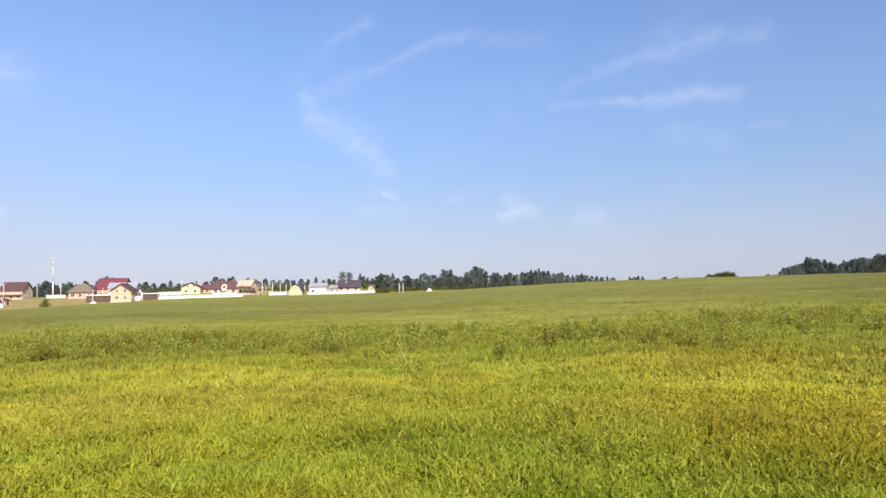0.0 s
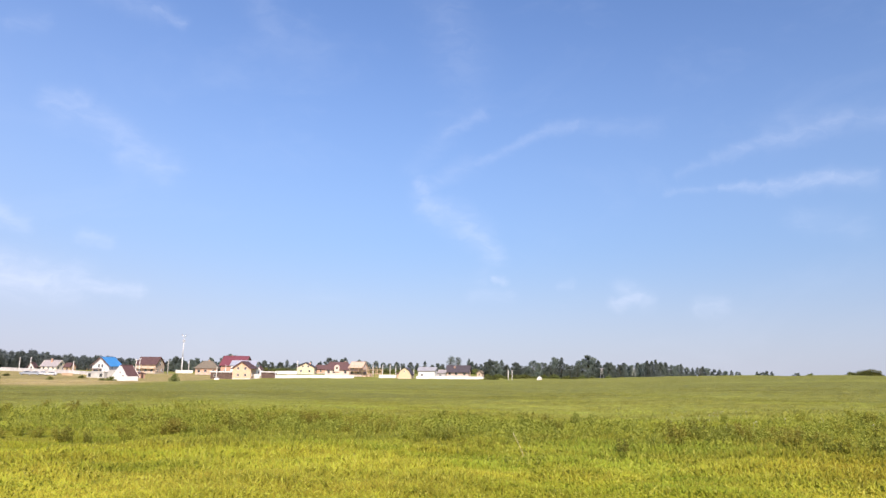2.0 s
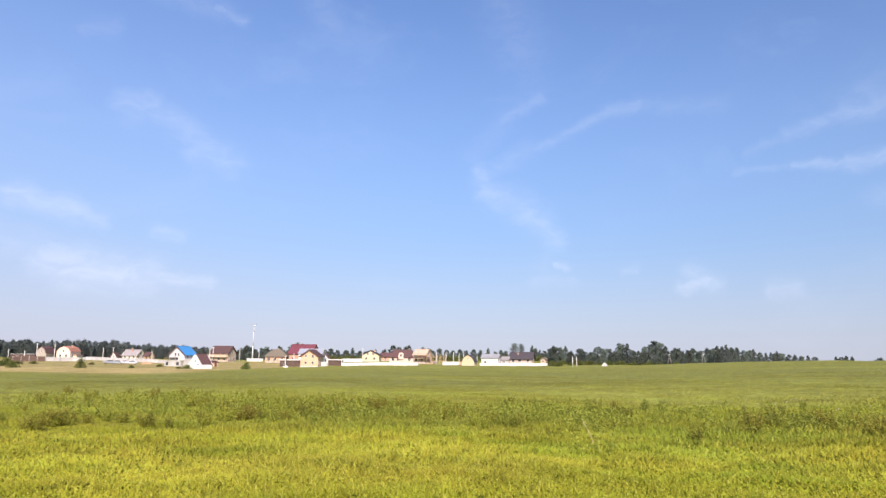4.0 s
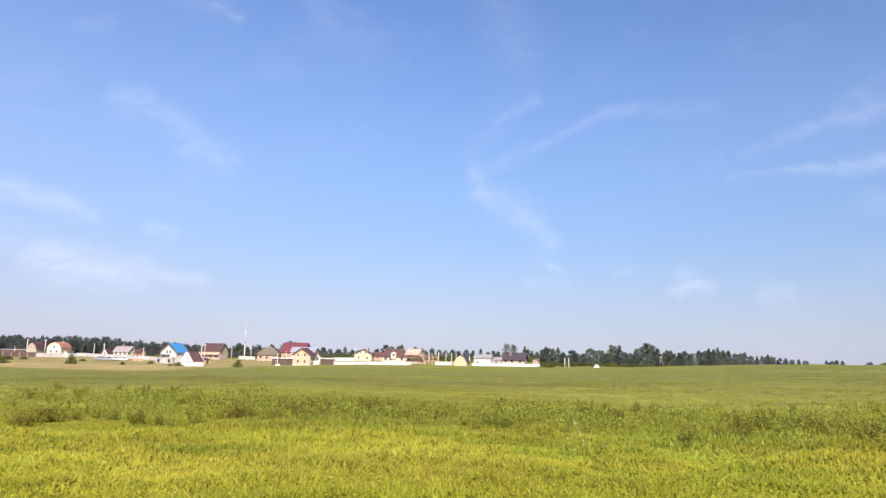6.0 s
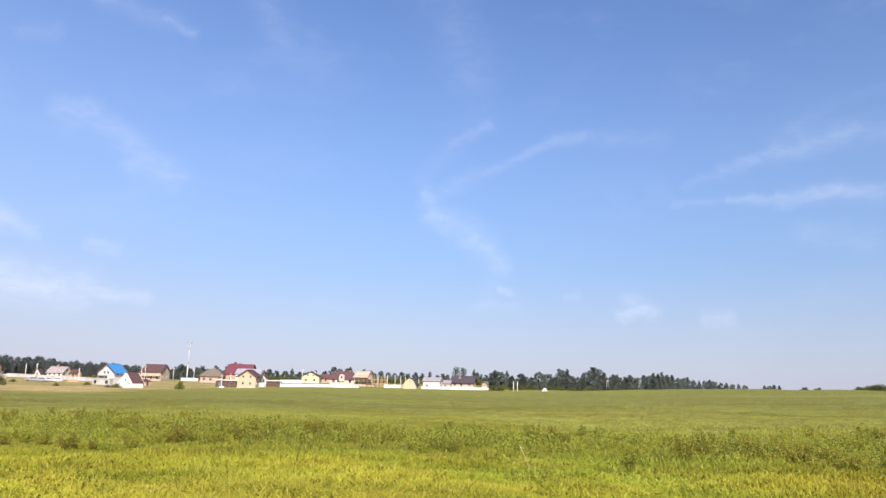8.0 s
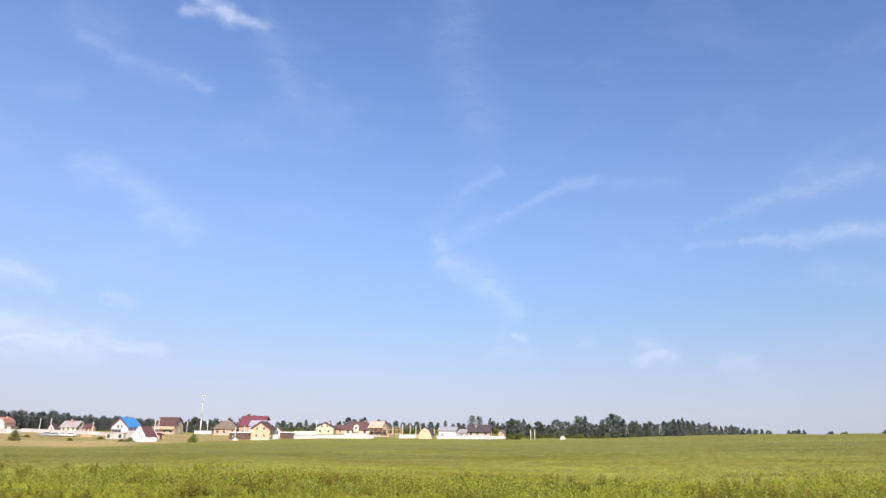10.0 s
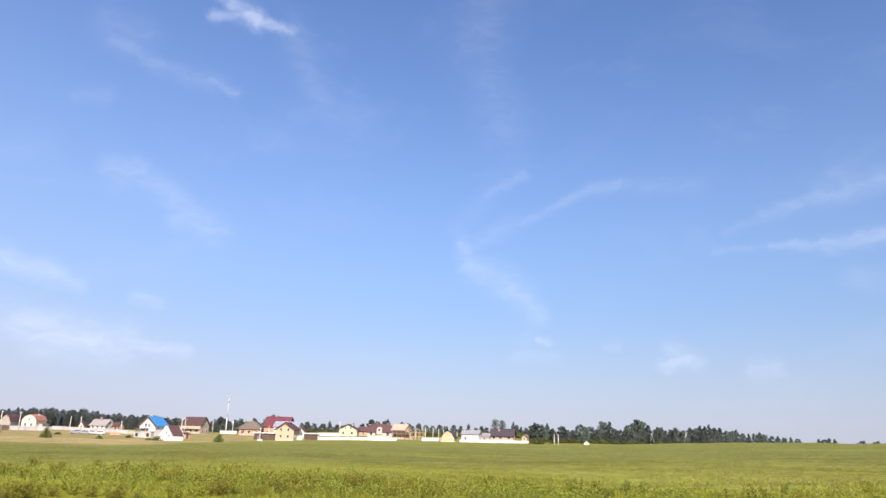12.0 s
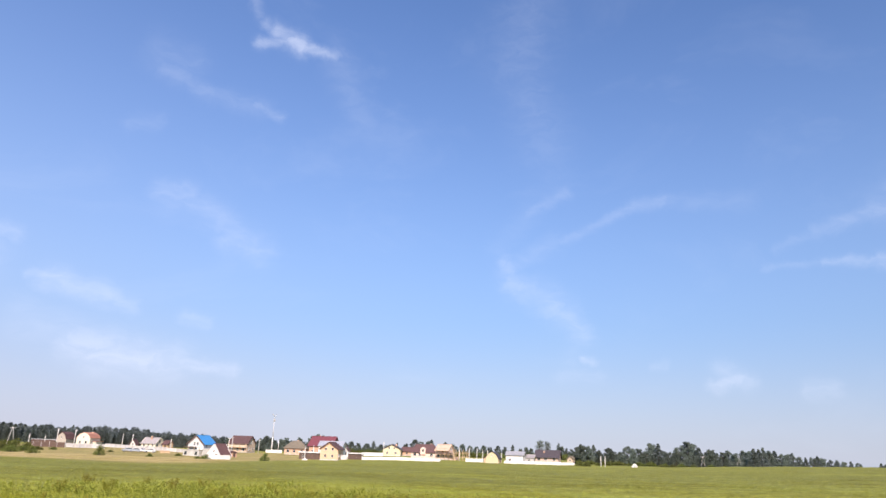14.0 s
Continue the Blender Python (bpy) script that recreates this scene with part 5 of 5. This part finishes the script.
for u in (-6.9, -5.0):
    annex(hk, "wing_post", -3.2, -3.05, u - 0.08, u + 0.08, -0.8, 3.097, TIMBER)
annex(hk, "wing_wall", -2.9, 0.4, -6.8, -3.2, -0.8, 1.6, PINK, "half-built brick wing")
annex(hk, "rail", -5.1, -5.003, -6.43, 2.03, 4.9, 5.0, TIMBER)
# bare timber frame beside it
tf = thing("unfinished_shed", "bare timber skeleton of a shed being built", "shed")
fx, fy, fz = spot_at(14.85, 315)
tf.matrix_basis = pose(fx, fy, fz - 0.1, 0, 0, 14.85 - 12)
for u in (-2.8, -0.9, 0.9, 2.8):
    for v in (-1.6, 1.6):
        child("post", box_mesh("post", u - 0.11, u + 0.11, v - 0.11, v + 0.11, -0.8, 3.2, TIMBER), tf)
for v in (-1.6, 1.6):
    child("beam", box_mesh("beam", -3.2, 3.2, v - 0.1, v + 0.1, 3.203, 3.45, TIMBER), tf)
    child("brace", box_mesh("brace", -2.7, 2.7, v - 0.05, v + 0.05, 1.5, 1.7, TIMBER), tf)
for u in (-2.6, -0.9, 0.9, 2.6):
    child("rafter", roof_slab("rafter", (-2.0, 3.453), (0, 4.6), u - 0.07, u + 0.07, TIMBER, 0.18), tf).matrix_basis = Matrix.Rotation(radians(90), 4, "Z")
    child("rafter", roof_slab("rafter", (2.0, 3.453), (0, 4.6), u - 0.07, u + 0.07, TIMBER, 0.18), tf).matrix_basis = Matrix.Rotation(radians(90), 4, "Z")
house("small yellow cabin with rounded gambrel gable", 12.25, 300, 5.6, 5.5, 1.9, 2.9, YELLOW, ROOF_DARK, -14, "gambrel", over=0.25, windows=[("f", 0, 3.2, 0.6, 0.6)], doors=[("r", 0.5)], name="cabin", base_h=0.3)
house("narrow orange timber hut", 12.85, 302, 1.6, 1.6, 2.2, 0.5, ORANGE, ROOF_BROWN, 0, over=0.15, doors=[("f", 0.1)], name="hut", base_h=0.12)
house("white rendered house with low grey roof", 10.45, 303, 6.6, 7.4, 3.45, 1.4, WHITE, ROOF_GREY, 80, over=0.35, windows=[("l", -2.0, 1.6, 1.0, 1.0), ("f", 0, 2, 1.0, 1.1)], base_h=0.3)
house("low grey shed with pale sheet roof", 9.35, 310, 4.4, 4.4, 2.4, 1.2, GREYSHEET, ROOF_TAUPE, 84, over=0.3, windows=[("l", 0, 1.5, 1.0, 0.8)], name="shed", base_h=0.2)
house("wide house with very dark brown roof", 7.87, 322, 8.2, 10.2, 2.5, 2.85, PINK, ROOF_DARK, 82, over=0.6, windows=[("l", -3.6, 1.7, 1.3, 1.3), ("l", -0.6, 1.7, 1.3, 1.3), ("l", 3.2, 1.7, 1.3, 1.3), ("f", 0, 3.6, 1.1, 1.1)], chimney=(-1.4, 1.6, -0.3))
house("small tan cabin at the end of a fence", 6.05, 322, 2.6, 3, 2.2, 0.9, TAN, ROOF_OLIVE, -20, over=0.25, windows=[("f", 0, 1.4, 0.8, 0.8)], name="cabin", base_h=0.2)
house("tiny white hut at the field's edge", 1.2, 258, 1.15, 1.2, 0.5, 0.8, WHITE, WHITE, -10, over=0.06, doors=[], windows=[("f", 0, 0.55, 0.3, 0.3)], name="hut", base_h=0.1)


def fence(label, t0, r0, t1, r1, tall, mat, lift=0.0, panel=2.6):
    """Sheet panels between posts, stepping along the ground."""
    a, b = Vector(spot_at(t0, r0)), Vector(spot_at(t1, r1))
    n = max(1, round((b - a).length / panel))
    step = (b - a) / n
    turn = math.degrees(math.atan2(step.y, step.x))
    wide = Vector((step.x, step.y)).length
    root = thing("fence", label, "fence")
    root.matrix_basis = pose(a.x, a.y, a.z, 0, 0, turn)
    sheet = box_mesh("panel", 0.06, wide - 0.06, -0.03, 0.03, -0.3, tall, mat, 0.008)
    post = box_mesh("post", -0.05, 0.05, -0.05, 0.05, -0.6, tall + 0.06, STEEL, 0.008)
    cap = box_mesh("rail", 0.06, wide - 0.06, -0.045, 0.045, tall + 0.003, tall + 0.05, mat)
    for k in range(n + 1):
        p = a + step * k
        dz = float(height(p.x, p.y)) - a.z + lift
        child("post", post, root).location = (k * wide, 0, dz)
        if k < n:
            q = child("panel", sheet, root)
            q.location = (k * wide, 0, dz)
            child("rail", cap, q)
    return root


fence("dark brown board fence", 46.6, 330, 44.6, 330, 1.9, DARKWOOD)
fence("pale grey sheet fence along the plots", 44.55, 335, 42.0, 336, 1.5, GREYSHEET)
fence("long pale concrete fence along the plots", 42.0, 358, 36.4, 326, 1.35, GREYSHEET)
fence("low white sheet fence before the cabin", 34.75, 268, 33.1, 270, 1.5, FENCE, 0.0, 2.0)
fence("low white fence round the mast", 30.45, 374, 29.2, 374, 1.5, FENCE)
fence("white gate panel beside the pine house", 24.55, 300, 24.1, 301, 1.8, FENCE)
fence("long white sheet fence along the field", 22.85, 303, 19.6, 303, 1.2, FENCE)
fence("lower white sheet fence along the field", 19.6, 303, 16.55, 303, 1.15, FENCE)
fence("white sheet fence behind the first", 22.9, 345, 21.2, 345, 1.6, FENCE)
fence("white sheet fence by the timber frame", 14.5, 303, 13.05, 303, 1.4, FENCE)
fence("long white sheet fence below the dark roof", 11.4, 299, 5.8, 298, 1.05, FENCE)


# poles, mast, vehicles
def pole(label, tall, arm=True):
    root = thing("utility_pole", label, "pole", "utility poles")
    verts, faces = [], []
    tube(verts, faces, [(0, 0, -0.8), (0, 0, tall)], [0.17, 0.11], 8)
    child("post", mesh_of("post", verts, faces, POLE, True), root)
    if arm:
        bar = child("crossarm", box_mesh("crossarm", -0.55, 0.55, -0.05, 0.05, tall - 0.55, tall - 0.43, STEEL, 0.01), root)
        for u in (-0.48, 0.0, 0.48):
            verts, faces = [], []
            tube(verts, faces, [(u, 0, tall - 0.427), (u, 0, tall - 0.32), (u, 0, tall - 0.25)], [0.05, 0.07, 0.03], 6)
            child("insulator", mesh_of("insulator", verts, faces, WHITE, True), bar)
    return root


def braced_pole(label, tall):
    root = thing("braced_pole", label, "pole", "braced poles")
    for u in (-1, 1):
        verts, faces = [], []
        tube(verts, faces, [(u * 1.1, 0, -0.6), (u * 0.12, 0, tall)], [0.06, 0.045], 8)
        child("leg", mesh_of("leg", verts, faces, POLE, True), root)
    bar = child("crossarm", box_mesh("crossarm", -0.8, 0.8, -0.06, 0.06, tall - 0.4, tall - 0.28, STEEL, 0.01), root)
    for u in (-0.7, 0.7):
        verts, faces = [], []
        tube(verts, faces, [(u, 0, tall - 0.277), (u, 0, tall - 0.1)], [0.05, 0.04], 6)
        child("insulator", mesh_of("insulator", verts, faces, WHITE, True), bar)
    return root


tall_p, short_p = [], []
for turn, far, top in [(45.18, 345, 0.46), (44.06, 330, 0.44), (40.89, 345, 0.22), (40.22, 345, 0.23), (37.51, 342, 0.0), (33.3, 320, 0.24), (33.05, 320, 0.33), (31.02, 345, 0.19), (29.52, 355, 0.17), (27.41, 298, -0.26),
                       (21.16, 340, 0.36), (15.0, 312, 0.08), (14.21, 318, 0.09), (13.59, 318, 0.1), (13.12, 318, 0.02), (12.74, 305, -0.04), (11.61, 305, -0.2), (3.76, 268, -0.18), (3.44, 268, -0.17), (45.92, 350, -0.07), (46.9, 340, 0.05), (26.75, 335, -0.1)]:
    m = tree_at(turn, far, top)
    tall = m.to_scale().z
    x, y, z = spot_at(turn, far)
    (tall_p if tall > 6.2 else short_p).append((pose(x, y, z, 0, 0, turn + rng.uniform(-25, 25)), tall))
for label, size, rows_p in (("pale concrete utility pole with steel crossarm", 7.5, tall_p), ("short pale concrete utility pole", 5.2, short_p)):
    plant(pole(label, size, size > 6), [m @ Matrix.Diagonal((1, 1, t / size, 1)) for m, t in rows_p])
plant(braced_pole("pair of concrete posts leaning together as an A", 6.0), [stand(None, 48.0, 320, 1.25, 1, radians(40)), stand(None, -3.83, 275, 0.75, 1, radians(10)), stand(None, -6.35, 240, 0.55, 1, radians(-8))])


def make_mast():
    root = thing("radio_mast", "tall slim white radio mast with forked head", "mast")
    x, y, z = spot_at(30.02, 380)
    tall = EYE + 380 * math.tan(radians(2.2)) - z
    root.matrix_basis = pose(x, y, z, 0, 0, 30)
    child("footing", box_mesh("footing", -1.2, 1.2, -1.2, 1.2, -0.8, 0.4, CONCRETE, 0.05), root)
    for k, (z0, z1, r0, r1) in enumerate([(0.403, tall * 0.4, 0.30, 0.25), (tall * 0.4, tall * 0.82, 0.21, 0.15), (tall * 0.82, tall * 0.93, 0.11, 0.08)]):
        verts, faces = [], []
        tube(verts, faces, [(0, 0, z0), (0, 0, z1)], [r0, r1], 10)
        child("mast_section", mesh_of("mast_section", verts, faces, WHITE, True), root)
    for zz, r in ((tall * 0.83, 0.45), (tall * 0.88, 0.35)):
        verts, faces = [], []
        tube(verts, faces, [(0, 0, zz), (0, 0, zz + 0.12)], [r, r], 12)
        child("platform", mesh_of("platform", verts, faces, STEEL), root)
    for k in range(3):
        a = k * 2.094 + 0.4
        cx, cy = math.cos(a) * 0.5, math.sin(a) * 0.5
        ob = child("antenna", box_mesh("antenna", -0.14, 0.14, -0.09, 0.09, -0.7, 0.7, GREYSHEET, 0.03), root, "grey panel antenna")
        ob.matrix_basis = pose(cx, cy, tall * 0.84, 0, 0, math.degrees(a) + 90)
        child("bracket", box_mesh("bracket", -0.05, 0.05, 0.093, 0.4, -0.1, 0.1, STEEL), ob)
    for q in (-1, 1):
        verts, faces = [], []
        tube(verts, faces, [(0, 0, tall * 0.93), (q * 0.45, 0, tall * 0.955), (q * 1.0, 0, tall * 0.99)], [0.16, 0.15, 0.13], 6)
        arm = child("lamp_arm", mesh_of("lamp_arm", verts, faces, STEEL, True), root)
        child("floodlight", box_mesh("floodlight", q * 1.05 - 0.32, q * 1.05 + 0.32, -0.25, 0.25, tall * 0.985 + 0.05, tall * 0.985 + 0.32, ROOF_GREY, 0.05), arm)


make_mast()


def car(label, paint, long=4.3, tall=1.5):
    root = thing("car", label, "car", "parked cars")
    h = long / 2
    body = [(-h, 0.35), (-h, 0.75), (-h * 0.92, 0.95), (-h * 0.45, 1.0), (-h * 0.2, tall), (h * 0.6, tall), (h * 0.9, 1.0), (h, 0.9), (h, 0.35)]
    me = prism_mesh("body", body, -0.85, 0.85, paint)
    bm = bmesh.new()
    bm.from_mesh(me)
    bmesh.ops.bevel(bm, geom=bm.edges[:], offset=0.06, segments=2, affect="EDGES")
    bm.to_mesh(me)
    bm.free()
    ob = child("body", me, root)
    for s in (-1, 1):
        child("side_window", prism_mesh("side_window", [(-h * 0.38, 1.02), (-h * 0.18, tall - 0.1), (h * 0.55, tall - 0.1), (h * 0.78, 1.02)], s * 0.84, s * 0.862, GLASS), ob)
        for u in (-h * 0.62, h * 0.62):
            verts, faces = [], []
            tube(verts, faces, [(u, s * 0.68, 0.33), (u, s * 0.88, 0.33)], [0.33, 0.33], 14)
            wheel = child("wheel", mesh_of("wheel", verts, faces, RUBBER), root)
            verts, faces = [], []
            tube(verts, faces, [(u, s * 0.881, 0.33), (u, s * 0.9, 0.33)], [0.19, 0.17], 12)
            child("rim", mesh_of("rim", verts, faces, STEEL), wheel)
    child("windscreen", prism_mesh("windscreen", [(-h * 0.45 - 0.02, 1.03), (-h * 0.22 - 0.02, tall - 0.06), (-h * 0.22, tall - 0.06), (-h * 0.45, 1.03)], -0.68, 0.68, GLASS), ob)
    for s in (-1, 1):
        child("headlight", box_mesh("headlight", -h - 0.015, -h + 0.03, s * 0.62 - 0.16, s * 0.62 + 0.16, 0.62, 0.78, ZINC, 0.02), ob)
    return root


for label, paint, turn, far, way_round in (("grey-blue estate car parked by the fence", CARBLUE, 40.45, 312, 5), ("grey-blue van parked nose to tail", CARBLUE, 39.95, 311, -4), ("white car seen end-on by the fence", CARWHITE, 39.4, 312, 80), ("white hatchback parked on the dry grass", CARWHITE, 38.9, 310, -12)):
    x, y, z = spot_at(turn, far)
    car(label, paint).matrix_basis = pose(x, y, z - 0.02, 0, 0, turn + way_round)

wp = thing("timber_stack", "low stack of raw sawn timber on the ground", "timber stack")
x, y, z = spot_at(37.85, 312)
wp.matrix_basis = pose(x, y, z, 0, 0, 37.85 + 6)
for layer in range(4):
    for k in range(5 - layer):
        child("plank", box_mesh("plank", -1.9 + rng.uniform(-0.15, 0.15), 1.9 + rng.uniform(-0.15, 0.15), -0.8 + layer * 0.16 + k * 0.33, -0.8 + layer * 0.16 + k * 0.33 + 0.3, layer * 0.24 - 0.05, layer * 0.24 + 0.185, TIMBER, 0.01), wp)

# a pale block at the foot of a pole
x, y, z = spot_at(27.38, 292)
block = thing("concrete_block", "pale concrete block lying at the foot of a pole", "concrete block")
block.matrix_basis = pose(x, y, z, 0, 0, 20)
child("slab", box_mesh("slab", -0.95, 0.95, -0.6, 0.6, -0.2, 0.55, WHITE, 0.06), block)
child("collar", box_mesh("collar", -0.4, 0.4, -0.35, 0.35, 0.553, 0.95, CONCRETE, 0.05), block)
